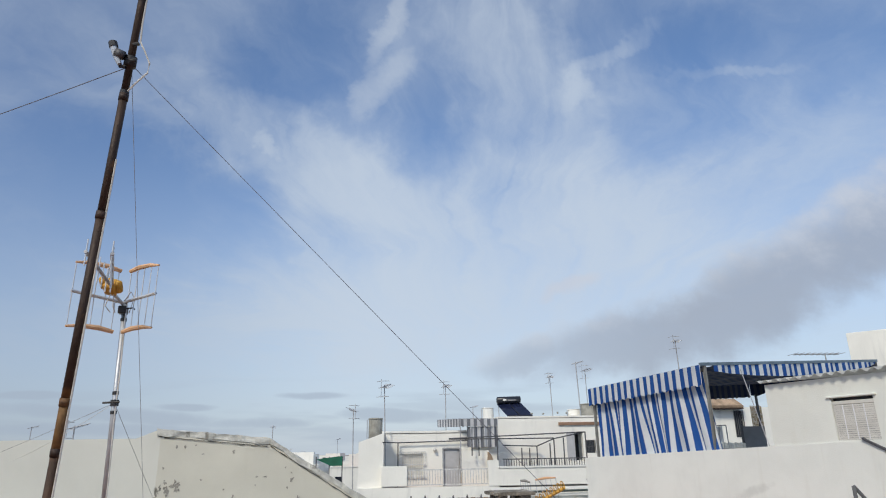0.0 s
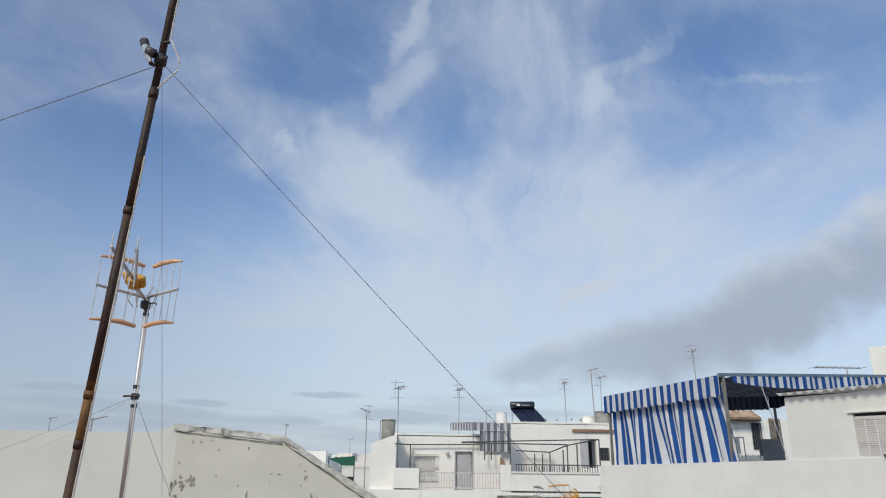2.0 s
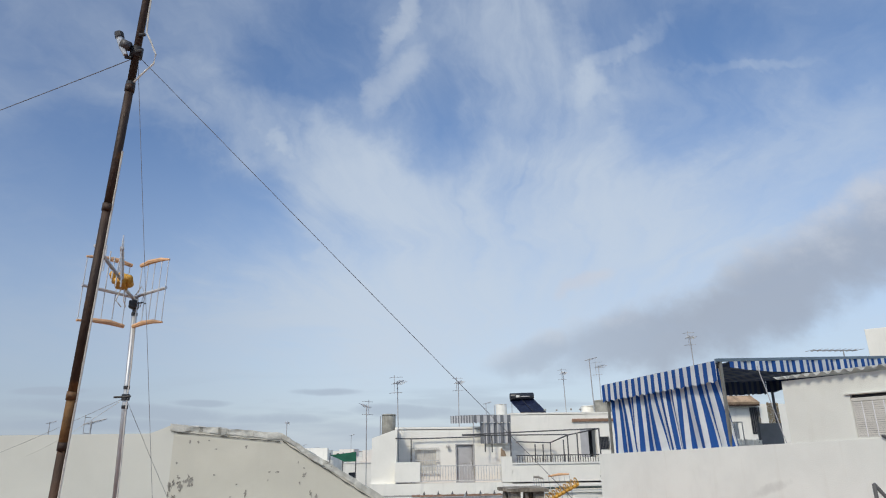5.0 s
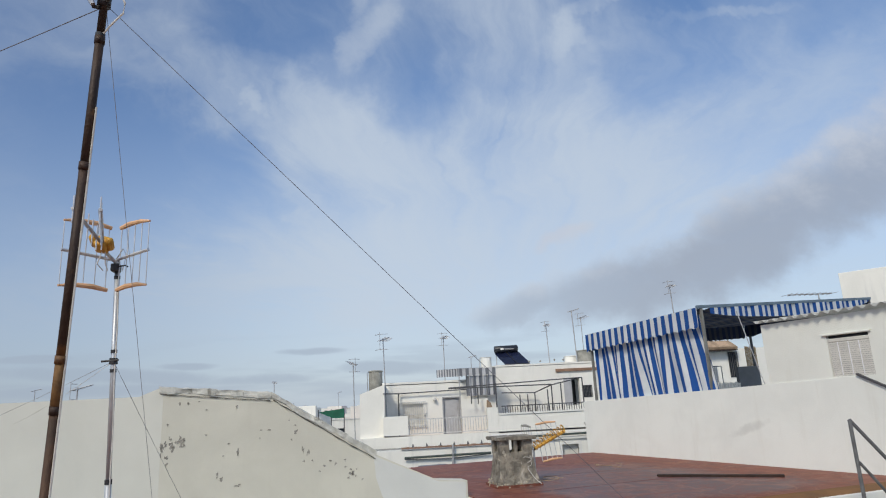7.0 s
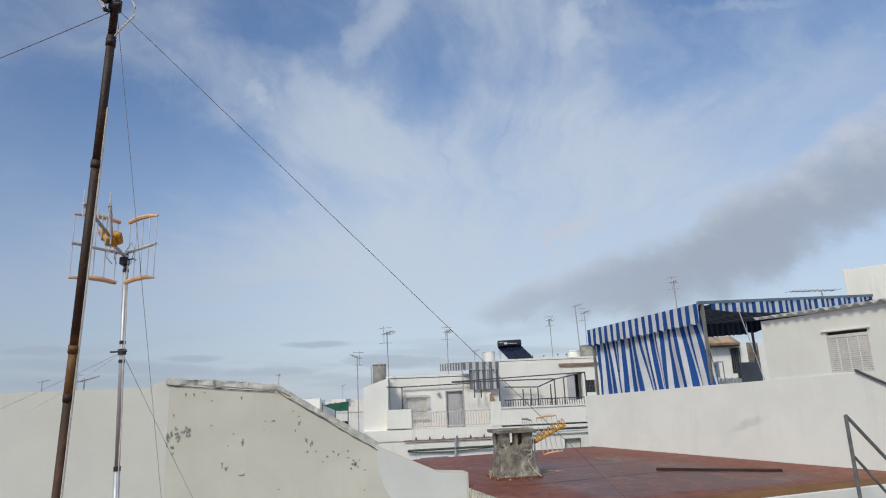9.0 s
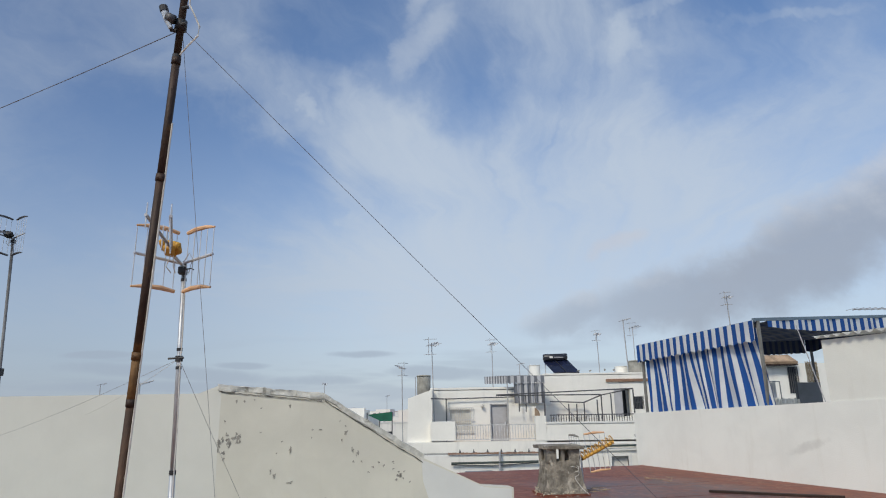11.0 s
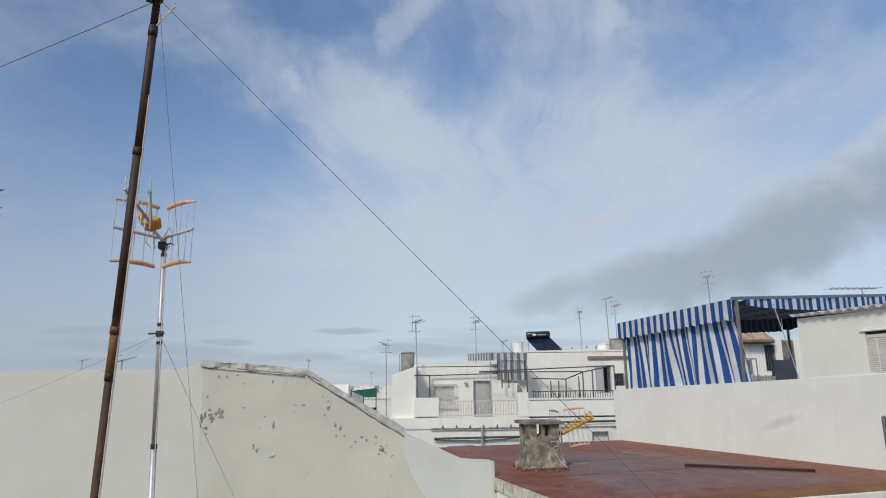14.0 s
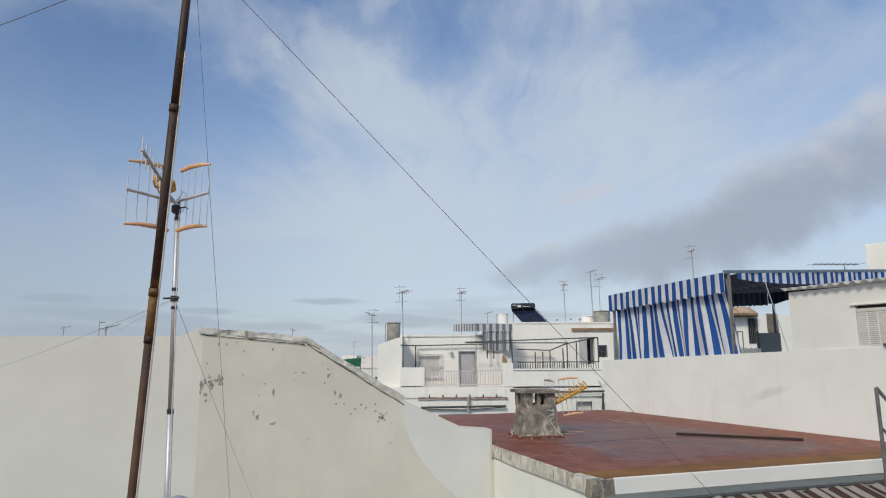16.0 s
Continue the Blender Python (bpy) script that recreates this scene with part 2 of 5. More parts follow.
def roof_paint(name):
    """Red roof paint, worn to a greyer purple over the middle of the slab, with dry rims of old puddles."""
    mt = bpy.data.materials.new(name)
    mt.use_nodes = True
    nt = mt.node_tree
    b = nt.nodes["Principled BSDF"]
    tc = nt.nodes.new("ShaderNodeTexCoord")
    v = tc.outputs["Object"]
    sep = nt.nodes.new("ShaderNodeSeparateXYZ")
    nt.links.new(v, sep.inputs[0])
    m = lambda *a: math_node(nt, *a)
    big = noise_node(nt, v, 0.9, 5, 0.6, 0.6)
    mid = noise_node(nt, v, 3.5, 6, 0.65, 0.8)
    fine = noise_node(nt, v, 28.0, 4, 0.6)
    wob = m("MULTIPLY", m("SUBTRACT", big, 0.5), 1.6)
    x, y = m("ADD", sep.outputs[0], wob), m("ADD", sep.outputs[1], wob)
    worn = m("MULTIPLY", smooth_node(nt, x, 0.75, 1.2), smooth_node(nt, m("ADD", x, m("MULTIPLY", y, 0.14)), 4.9, 4.1))
    worn = m("MULTIPLY", worn, m("MULTIPLY", smooth_node(nt, y, 0.6, 1.1), smooth_node(nt, y, 5.6, 4.2)))
    col = mix_node(nt, smooth_node(nt, mid, 0.3, 0.7), (0.135, 0.034, 0.017), (0.275, 0.092, 0.048))
    grey = mix_node(nt, smooth_node(nt, mid, 0.35, 0.65), (0.070, 0.050, 0.056), (0.150, 0.082, 0.078))
    col = mix_node(nt, m("MULTIPLY", worn, 0.88), col, grey)
    rim = m("ABSOLUTE", m("SUBTRACT", big, 0.56))
    col = mix_node(nt, m("MULTIPLY", smooth_node(nt, rim, 0.016, 0.0), 0.7), col, (0.30, 0.14, 0.09))
    dust = noise_node(nt, v, 1.7, 7, 0.7, 1.5)
    col = mix_node(nt, m("MULTIPLY", smooth_node(nt, dust, 0.47, 0.64), 0.72), col, (0.30, 0.135, 0.085))
    # red brush marks along the slab joints, in both directions
    red = noise_node(nt, v, 2.3, 5, 0.6, 2.0)
    col = mix_node(nt, m("MULTIPLY", smooth_node(nt, m("ABSOLUTE", m("SUBTRACT", red, 0.5)), 0.035, 0.0), 0.6), col, (0.19, 0.035, 0.018))
    for axis_, pitch in ((0, 1.35), (1, 1.15)):
        f = m("ABSOLUTE", m("SUBTRACT", m("FRACT", m("ADD", m("DIVIDE", m("ADD", sep.outputs[axis_], m("MULTIPLY", wob, 0.12)), pitch), 10.3)), 0.5))
        col = mix_node(nt, m("MULTIPLY", m("MULTIPLY", smooth_node(nt, f, 0.05, 0.0), smooth_node(nt, dust, 0.40, 0.56)), 0.75), col, (0.20, 0.038, 0.020))
    spots = noise_node(nt, v, 9.0, 4, 0.6, 0.6)
    col = mix_node(nt, m("MULTIPLY", smooth_node(nt, spots, 0.62, 0.70), 0.5), col, (0.055, 0.035, 0.034))
    col = mix_node(nt, m("MULTIPLY", smooth_node(nt, fine, 0.45, 0.75), 0.3), col, (0.07, 0.03, 0.022))
    nt.links.new(col, b.inputs["Base Color"])
    nt.links.new(m("SUBTRACT", m("ADD", 0.50, m("MULTIPLY", mid, 0.24)), m("MULTIPLY", worn, 0.16)), b.inputs["Roughness"])
    bp = nt.nodes.new("ShaderNodeBump")
    bp.inputs["Strength"].default_value, bp.inputs["Distance"].default_value = 0.25, 0.004
    nt.links.new(fine, bp.inputs["Height"])
    nt.links.new(bp.outputs[0], b.inputs["Normal"])
    return mt


def glass_dark(name):
    mt = bpy.data.materials.new(name)
    mt.use_nodes = True
    b = mt.node_tree.nodes["Principled BSDF"]
    b.inputs["Base Color"].default_value, b.inputs["Roughness"].default_value = (0.03, 0.035, 0.045, 1), 0.08
    return mt


def with_smudge(mt, centre, half, tilt, colour, amount):
    """Adds one faint rubbed smudge to a wall surface, at a place on its face."""
    nt = mt.node_tree
    b = nt.nodes["Principled BSDF"]
    old = b.inputs["Base Color"].links[0].from_socket
    tc = nt.nodes.new("ShaderNodeTexCoord")
    sep = nt.nodes.new("ShaderNodeSeparateXYZ")
    nt.links.new(tc.outputs["Object"], sep.inputs[0])
    m = lambda *a: math_node(nt, *a)
    x = m("SUBTRACT", sep.outputs[0], centre[0])
    z = m("SUBTRACT", m("SUBTRACT", sep.outputs[2], centre[1]), m("MULTIPLY", x, tilt))
    q = m("ADD", m("POWER", m("ABSOLUTE", m("DIVIDE", x, half[0])), 2.0), m("POWER", m("ABSOLUTE", m("DIVIDE", z, half[1])), 2.0))
    f = m("ADD", m("SUBTRACT", 1.0, q), m("MULTIPLY", m("SUBTRACT", noise_node(nt, tc.outputs["Object"], 5.0, 6, 0.65), 0.5), 2.4))
    nt.links.new(mix_node(nt, m("MULTIPLY", smooth_node(nt, f, 0.0, 1.2), amount), old, colour), b.inputs["Base Color"])
    return mt


M = {
    "white": surface("white_limewash", (0.78, 0.785, 0.715), 0.85, vary=0.05, scale=1.1, stain=(0.62, 0.60, 0.52), stain_amount=0.25, bump=0.25),
    "eastwhite": with_smudge(surface("white_parapet_limewash", (0.80, 0.81, 0.75), 0.85, vary=0.05, scale=1.1, stain=(0.62, 0.60, 0.52), stain_amount=0.25, bump=0.25), (4.39, 7.98), (0.55, 0.10), 0.32, (0.50, 0.50, 0.46), 0.45),
    "cream": surface("cream_limewash", (0.65, 0.625, 0.53), 0.88, vary=0.07, scale=0.9, stain=(0.56, 0.53, 0.44), stain_amount=0.35, bump=0.14),
    "leftwall": surface("pale_limewash", (0.62, 0.615, 0.555), 0.88, vary=0.05, scale=0.8, stain=(0.58, 0.57, 0.51), stain_amount=0.3, bump=0.10),
    "farwhite": surface("far_white_paint", (0.86, 0.84, 0.77), 0.85, vary=0.06, scale=0.5, stain=(0.58, 0.57, 0.54), stain_amount=0.4, bump=0.1, grain=12),
    "fresh": surface("fresh_white_paint", (0.78, 0.77, 0.72), 0.8, vary=0.04, scale=1.0, bump=0.2),
    "newcoat": surface("newer_pale_coat", (0.68, 0.68, 0.64), 0.85, vary=0.05, scale=1.0, bump=0.2),
    "skirt": surface("red_paint_skirt", (0.19, 0.06, 0.035), 0.75, vary=0.35, scale=6, second=(0.33, 0.29, 0.24), spread=0.02, bump=0.4, grain=30),
    "roofseam": surface("red_roof_seam", (0.17, 0.045, 0.027), 0.7, vary=0.3, scale=4, bump=0.2),
    "plaster": surface("bare_grey_plaster", (0.33, 0.31, 0.27), 0.95, vary=0.3, scale=9, bump=0.5),
    "coping": surface("worn_cement_coping", (0.62, 0.61, 0.55), 0.92, vary=0.3, scale=6, second=(0.27, 0.26, 0.22), spread=0.05, bump=0.5, grain=40),
    "crack": surface("dark_crack", (0.10, 0.095, 0.085), 0.95, vary=0.3, scale=9, bump=0.3),
    "concrete": surface("rough_lichen_concrete", (0.25, 0.225, 0.18), 0.95, vary=0.5, scale=9, second=(0.42, 0.38, 0.31), spread=0.07, bump=1.0, grain=35),
    "mortar": surface("crumbling_mortar", (0.46, 0.40, 0.30), 0.95, vary=0.35, scale=9, bump=1.0, grain=40),
    "redroof": roof_paint("red_roof_paint"),
    "ochre": surface("ochre_roof_border", (0.22, 0.10, 0.025), 0.8, vary=0.25, scale=2.0, second=(0.30, 0.11, 0.05), spread=0.05, bump=0.3, grain=25),
    "slabedge": surface("stained_slab_edge", (0.62, 0.59, 0.50), 0.92, vary=0.3, scale=7, second=(0.30, 0.27, 0.21), spread=0.06, stain=(0.07, 0.058, 0.042), stain_amount=1.0, bump=0.6, grain=40),
    "rust": surface("rusted_brown_pipe", (0.055, 0.032, 0.022), 0.6, metal=0.3, vary=0.4, scale=6, second=(0.17, 0.085, 0.03), spread=0.03, bump=0.4, grain=80),
    "darkiron": surface("dark_grey_iron", (0.16, 0.16, 0.16), 0.6, metal=0.2, vary=0.3, scale=8, bump=0.1),
    "shade": surface("shutter_backing", (0.20, 0.19, 0.17), 0.9, vary=0.1, scale=3, bump=0.1),
    "ochrerust": surface("ochre_rust_pipe", (0.20, 0.105, 0.035), 0.7, metal=0.2, vary=0.4, scale=7, second=(0.07, 0.035, 0.02), spread=0.05, bump=0.4, grain=80),
    "brownrust": surface("brown_rust_pipe", (0.105, 0.055, 0.03), 0.7, metal=0.2, vary=0.45, scale=7, second=(0.055, 0.032, 0.02), spread=0.08, bump=0.4, grain=80),
    "galv": surface("galvanised_steel", (0.52, 0.54, 0.56), 0.50, metal=0.6, vary=0.15, scale=9, bump=0.1),
    "alu": surface("aluminium", (0.66, 0.67, 0.68), 0.55, metal=0.6, vary=0.1, scale=20, bump=0.05),
    "orange": surface("faded_orange_plastic", (0.74, 0.44, 0.24), 0.65, vary=0.15, scale=12, bump=0.1),
    "yellow": surface("ochre_yellow_plastic", (0.62, 0.33, 0.045), 0.55, vary=0.2, scale=12, bump=0.1),
    "black": surface("black_plastic", (0.025, 0.025, 0.027), 0.55, vary=0.3, scale=20, bump=0.1),
    "wire": surface("dark_wire", (0.15, 0.15, 0.17), 0.9, metal=0.0, vary=0.2, scale=20, bump=0),
    "greywire": surface("grey_wire", (0.30, 0.30, 0.31), 0.8, vary=0.2, scale=20, bump=0),
    "strand": surface("tan_straw_strand", (0.42, 0.30, 0.20), 0.8, vary=0.3, scale=20, bump=0),
    "palewire": surface("pale_cable", (0.62, 0.60, 0.55), 0.6, vary=0.2, scale=20, bump=0),
    "tank": surface("grey_fibre_cement", (0.33, 0.32, 0.28), 0.9, vary=0.25, scale=3, stain=(0.18, 0.17, 0.14), stain_amount=0.6, bump=0.3),
    "greydoor": surface("grey_painted_door", (0.46, 0.46, 0.47), 0.6, vary=0.1, scale=2, bump=0.05),
    "iron": surface("dark_painted_iron", (0.10, 0.10, 0.105), 0.55, metal=0.3, vary=0.25, scale=8, bump=0.1),
    "greyiron": surface("grey_painted_iron", (0.42, 0.42, 0.43), 0.55, metal=0.1, vary=0.2, scale=8, bump=0.1),
    "paleiron": surface("pale_painted_iron", (0.60, 0.60, 0.59), 0.6, vary=0.2, scale=8, bump=0.1),
    "postiron": surface("weathered_grey_post", (0.22, 0.22, 0.20), 0.7, metal=0.1, vary=0.25, scale=6, bump=0.2),
    "blueiron": surface("blue_grey_steel_beam", (0.16, 0.22, 0.27), 0.55, metal=0.2, vary=0.15, scale=5, bump=0.1),
    "terracotta": surface("terracotta", (0.46, 0.33, 0.22), 0.85, vary=0.3, scale=5, bump=0.4, per_piece=0.4),
    "tilecap": surface("brown_tile_coping", (0.33, 0.20, 0.13), 0.8, vary=0.25, scale=3, bump=0.3, per_piece=0.3),
    "gutter": surface("dark_green_gutter", (0.055, 0.075, 0.065), 0.55, vary=0.2, scale=4, bump=0.1),
    "solar": surface("dark_blue_collector_glass", (0.012, 0.016, 0.04), 0.15, vary=0.2, scale=2, bump=0.0),
    "collector_tank": surface("black_tank_jacket", (0.02, 0.022, 0.03), 0.35, vary=0.2, scale=3, bump=0.05),
    "wood": surface("weathered_dark_wood", (0.034, 0.018, 0.012), 0.85, vary=0.35, scale=5, bump=0.5, grain=50),
    "glass": glass_dark("window_glass"),
    "slat": surface("cream_shutter_slat", (0.68, 0.66, 0.60), 0.7, vary=0.1, scale=3, bump=0.1, per_piece=0.12),
    "sheet": surface("white_corrugated_sheet", (0.72, 0.71, 0.66), 0.8, vary=0.15, scale=3, stain=(0.45, 0.42, 0.36), stain_amount=0.5, bump=0.2),
    "greypanel": surface("grey_panel", (0.20, 0.21, 0.23), 0.7, vary=0.12, scale=3, bump=0.1),
    "reed": surface("straw_reed_mat", (0.42, 0.29, 0.15), 0.9, vary=0.35, scale=14, bump=0.6, grain=70),
    "cloth": surface("white_cotton", (0.75, 0.75, 0.76), 0.9, vary=0.06, scale=4, bump=0.2),
    "green": surface("green_shade_cloth", (0.015, 0.13, 0.075), 0.8, vary=0.2, scale=2, bump=0.1),
    "asphalt": surface("street_asphalt", (0.06, 0.06, 0.06), 0.9, vary=0.25, scale=0.2, second=(0.14, 0.13, 0.11), spread=0.08, bump=0.2, grain=4),
    "floor": surface("terrace_tiles", (0.30, 0.14, 0.09), 0.8, vary=0.2, scale=2.0, bump=0.2),
    "blue_stripe": striped("blue_white_awning_cloth", (0.006, 0.080, 0.33), (0.76, 0.79, 0.79), 0.2, 0, 0.5),
    # same striped cloth, with the shade under the awning put into its colours
    "blue_stripe_shaded": striped("shaded_blue_white_awning_cloth", (0.006, 0.016, 0.06), (0.05, 0.055, 0.07), 0.2, 0, 0.5, thin=0.004),
    "grey_stripe": striped("grey_white_awning_cloth", (0.19, 0.20, 0.22), (0.62, 0.62, 0.63), 0.36, 0, 0.5),
    "brown_stripe": striped("brown_white_awning_cloth", (0.060, 0.025, 0.020), (0.36, 0.33, 0.28), 0.19, 0, 0.5),
}


# ---- building helpers ----
def part(name, bm, material, parent=None, label="", smooth=False):
    bmesh.ops.recalc_face_normals(bm, faces=bm.faces)
    me = bpy.data.meshes.new(name)
    bm.to_mesh(me)
    bm.free()
    if smooth:
        for p in me.polygons:
            p.use_smooth = True
    me.materials.append(M[material])
    ob = new(name, me)
    ob.parent = parent
    if label:
        ob["label"] = label
    return ob


def thing(name, at=(0, 0, 0), turn=0.0, label="", category="", group="", kind=""):
    ob = new(name)
    ob.matrix_world = pose(*at, 0, 0, turn)
    return tagged(ob, label, category, group, kind)


def box(bm, x0, x1, y0, y1, z0, z1, bevel=0.0):
    vs = [bm.verts.new(p) for p in ((x0, y0, z0), (x1, y0, z0), (x1, y1, z0), (x0, y1, z0), (x0, y0, z1), (x1, y0, z1), (x1, y1, z1), (x0, y1, z1))]
    fs = [bm.faces.new([vs[i] for i in f]) for f in ((3, 2, 1, 0), (4, 5, 6, 7), (0, 1, 5, 4), (1, 2, 6, 5), (2, 3, 7, 6), (3, 0, 4, 7))]
    if bevel:
        es = list({e for f in fs for e in f.edges})
        bmesh.ops.bevel(bm, geom=es, offset=bevel, segments=2, affect="EDGES", profile=0.5)
    return bm


def boxes(*rows, bevel=0.0):
    bm = bmesh.new()
    for r in rows:
        box(bm, *r, bevel=bevel)
    return bm


def tube(bm, pts, radius, sides=8, cap=True):
    """A round bar through the points; radius may be a list."""
    pts = [Vector(p) for p in pts]
    rad = radius if isinstance(radius, (list, tuple)) else [radius] * len(pts)
    rings = []
    for i, p in enumerate(pts):
        d = (pts[min(i + 1, len(pts) - 1)] - pts[max(i - 1, 0)]).normalized()
        ref = Vector((0, 0, 1)) if abs(d.z) < 0.9 else Vector((1, 0, 0))
        a = d.cross(ref).normalized()
        b = d.cross(a)
        rings.append([bm.verts.new(p + rad[i] * (math.cos(2 * math.pi * k / sides) * a + math.sin(2 * math.pi * k / sides) * b)) for k in range(sides)])
    for r, s in zip(rings, rings[1:]):
        for k in range(sides):
            bm.faces.new((r[k], r[(k + 1) % sides], s[(k + 1) % sides], s[k]))
    if cap:
        bm.faces.new(rings[0])
        bm.faces.new(rings[-1][::-1])
    return bm


def bar(*pts, r=0.01, sides=8):
    return tube(bmesh.new(), pts, r, sides)


def prism(outline, along, offset=(0, 0, 0)):
    """Extrudes a closed outline (3D points) by the vector along."""
    bm = bmesh.new()
    o, a = Vector(offset), Vector(along)
    lo = [bm.verts.new(Vector(p) + o) for p in outline]
    hi = [bm.verts.new(Vector(p) + o + a) for p in outline]
    bm.faces.new(lo[::-1])
    bm.faces.new(hi)
    n = len(lo)
    for i in range(n):
        bm.faces.new((lo[i], lo[(i + 1) % n], hi[(i + 1) % n], hi[i]))
    return bm


def lathe(rows, sides=20, at=(0, 0, 0)):
    bm = bmesh.new()
    rings = [[bm.verts.new((at[0] + r * math.cos(2 * math.pi * k / sides), at[1] + r * math.sin(2 * math.pi * k / sides), at[2] + z)) for k in range(sides)] for r, z in rows]
    for a, b in zip(rings, rings[1:]):
        for k in range(sides):
            bm.faces.new((a[k], a[(k + 1) % sides], b[(k + 1) % sides], b[k]))
    bm.faces.new(rings[0][::-1])
    bm.faces.new(rings[-1])
    return bm


def roughen(bm, cuts, amount, size):
    """Cuts long edges and pushes the points about, for worn masonry."""
    bmesh.ops.subdivide_edges(bm, edges=bm.edges[:], cuts=cuts, use_grid_fill=True)
    for v in bm.verts:
        v.co += amount * Vector(noise.noise_vector(v.co * size))
    return bm


def cloth(nu, nv, place, wide, tall):
    """A sheet of cloth: place(u, v) gives its points, and the UV map runs in metres."""
    bm = bmesh.new()
    uv = bm.loops.layers.uv.new("UVMap")
    g = [[bm.verts.new(place(i / nu, j / nv)) for j in range(nv + 1)] for i in range(nu + 1)]
    for i in range(nu):
        for j in range(nv):
            f = bm.faces.new((g[i][j], g[i + 1][j], g[i + 1][j + 1], g[i][j + 1]))
            for lp, (a, b) in zip(f.loops, ((i, j), (i + 1, j), (i + 1, j + 1), (i, j + 1))):
                lp[uv].uv = (a / nu * wide, b / nv * tall)
    return bm


def sag(a, b, drop, n=14):
    a, b = Vector(a), Vector(b)
    return [a.lerp(b, i / n) - Vector((0, 0, drop * 4 * (i / n) * (1 - i / n))) for i in range(n + 1)]


def walled(x0, x1, z0, z1, y0, y1, openings):
    """A wall along x with real openings (x0, x1, z0, z1) cut through it."""
    bm = bmesh.new()
    xs = sorted({x0, x1, *(o[0] for o in openings), *(o[1] for o in openings)})
    zs = sorted({z0, z1, *(o[2] for o in openings), *(o[3] for o in openings)})
    solid = lambda i, j: 0 <= i < len(xs) - 1 and 0 <= j < len(zs) - 1 and not any(
        o[0] <= (xs[i] + xs[i + 1]) / 2 <= o[1] and o[2] <= (zs[j] + zs[j + 1]) / 2 <= o[3] for o in openings)
    vert = {}

    def p(i, j, y):
        if (i, j, y) not in vert:
            vert[i, j, y] = bm.verts.new((xs[i], y, zs[j]))
        return vert[i, j, y]

    for i in range(len(xs) - 1):
        for j in range(len(zs) - 1):
            if not solid(i, j):
                continue
            for y in (y0, y1):
                bm.faces.new([p(i, j, y), p(i + 1, j, y), p(i + 1, j + 1, y), p(i, j + 1, y)])
            for di, dj, a, b in ((-1, 0, (i, j), (i, j + 1)), (1, 0, (i + 1, j), (i + 1, j + 1)), (0, -1, (i, j), (i + 1, j)), (0, 1, (i, j + 1), (i + 1, j + 1))):
                if not solid(i + di, j + dj):
                    bm.faces.new([p(*a, y0), p(*b, y0), p(*b, y1), p(*a, y1)])
    return bm


# ---- ground, our own terrace ----
bm = bmesh.new()
n = 24
rings = [[bm.verts.new((r * math.cos(2 * math.pi * k / n), r * math.sin(2 * math.pi * k / n), -7)) for k in range(n)] for r in (60, 400, 3000)]
bm.faces.new(rings[0])
for a, b in zip(rings, rings[1:]):
    for k in range(n):
        bm.faces.new((a[k], b[k], b[(k + 1) % n], a[(k + 1) % n]))
tagged(part("ground", bm, "asphalt"), "grey streets and yards far below the rooftops", "ground", kind="structure")

own = thing("own_house", (0, 0, -7), 0, "white house with a tiled roof terrace underfoot", "house", kind="structure")
part("wall", boxes((-7, 5, -6, 5.1, 0, 6.85)), "white", own)
part("terrace_floor", boxes((-7, 5, -6, 5.1, 6.852, 7.0)), "floor", own, "red tiled terrace floor")

# ---- stepped gable wall and the long wall beside it ----
gable = thing("gable_wall", (-2.95, 8.62, -7), 11.08, "cream limewashed gable wall with peeling paint and a cement coping", "wall", kind="structure")
GT = 0.28
outline = [(0, 0, 0), (3.954 + 0.22, 0, 0), (3.954 + 0.22, 0, 7.15), (3.978, 0, 7.15), (3.978, 0, 7.578), (3.558, 0, 7.614), (2.668, 0, 8.024), (1.332, 0, 8.823), (0.020, 0, 8.964), (0, 0, 8.965)]
part("wall_face", prism(outline, (0, GT, 0)), "cream", gable)
# coping laid along the slope in short worn lengths
slope = [(-0.055, 0, 9.018), (1.331, 0, 8.884), (2.716, 0, 8.052)]
for (a, b), count in zip(zip(slope, slope[1:]), (4, 5)):
    a, b = Vector(a), Vector(b)
    for i in range(count):
        p, q = a.lerp(b, (i + 0.004) / count), a.lerp(b, (i + 0.996) / count)
        down = Vector((0, 0, -0.066 - 0.012 * random.random()))
        bm = prism([p + Vector((0, -0.018 - 0.012 * random.random(), 0)), q + Vector((0, -0.018, 0)), q + down + Vector((0, -0.012, 0)), p + down + Vector((0, -0.012, 0))], (0, GT + 0.04, 0))
        roughen(bm, 5, 0.024, 9.0)
        part("coping_stone", bm, "coping", gable, "grey weathered cement coping length")
    lo = [a + Vector((0.02, -0.012, -0.10)), b + Vector((-0.02, -0.012, -0.10))]
    pts = [lo[0].lerp(lo[1], i / 30) + Vector((0, 0, 0.012 * noise.noise(Vector((i * 0.6, a.x, 0))))) for i in range(31)]
    part("coping_crack", tube(bmesh.new(), pts, [0.004 + 0.009 * max(0, noise.noise(Vector((i * 0.4, 3, b.x)))) for i in range(31)], 6), "crack", gable, "dark crack under the coping")
# freshly painted lower end, a thin new coat over the old wall
coat = [(2.675, 0, 7.993), (3.558, 0, 7.599), (3.954-0.004, 0, 7.565), (3.954-0.004, 0, 6.10), (3.72, 0, 6.32), (3.51, 0, 6.63), (3.28, 0, 6.82), (3.08, 0, 7.02), (2.92, 0, 7.23), (2.78, 0, 7.47), (2.70, 0, 7.70)]
part("fresh_paint", prism(coat, (0, 0.006, 0), (0, -0.006, 0)), "newcoat", gable, "newer bluish white coat of paint")


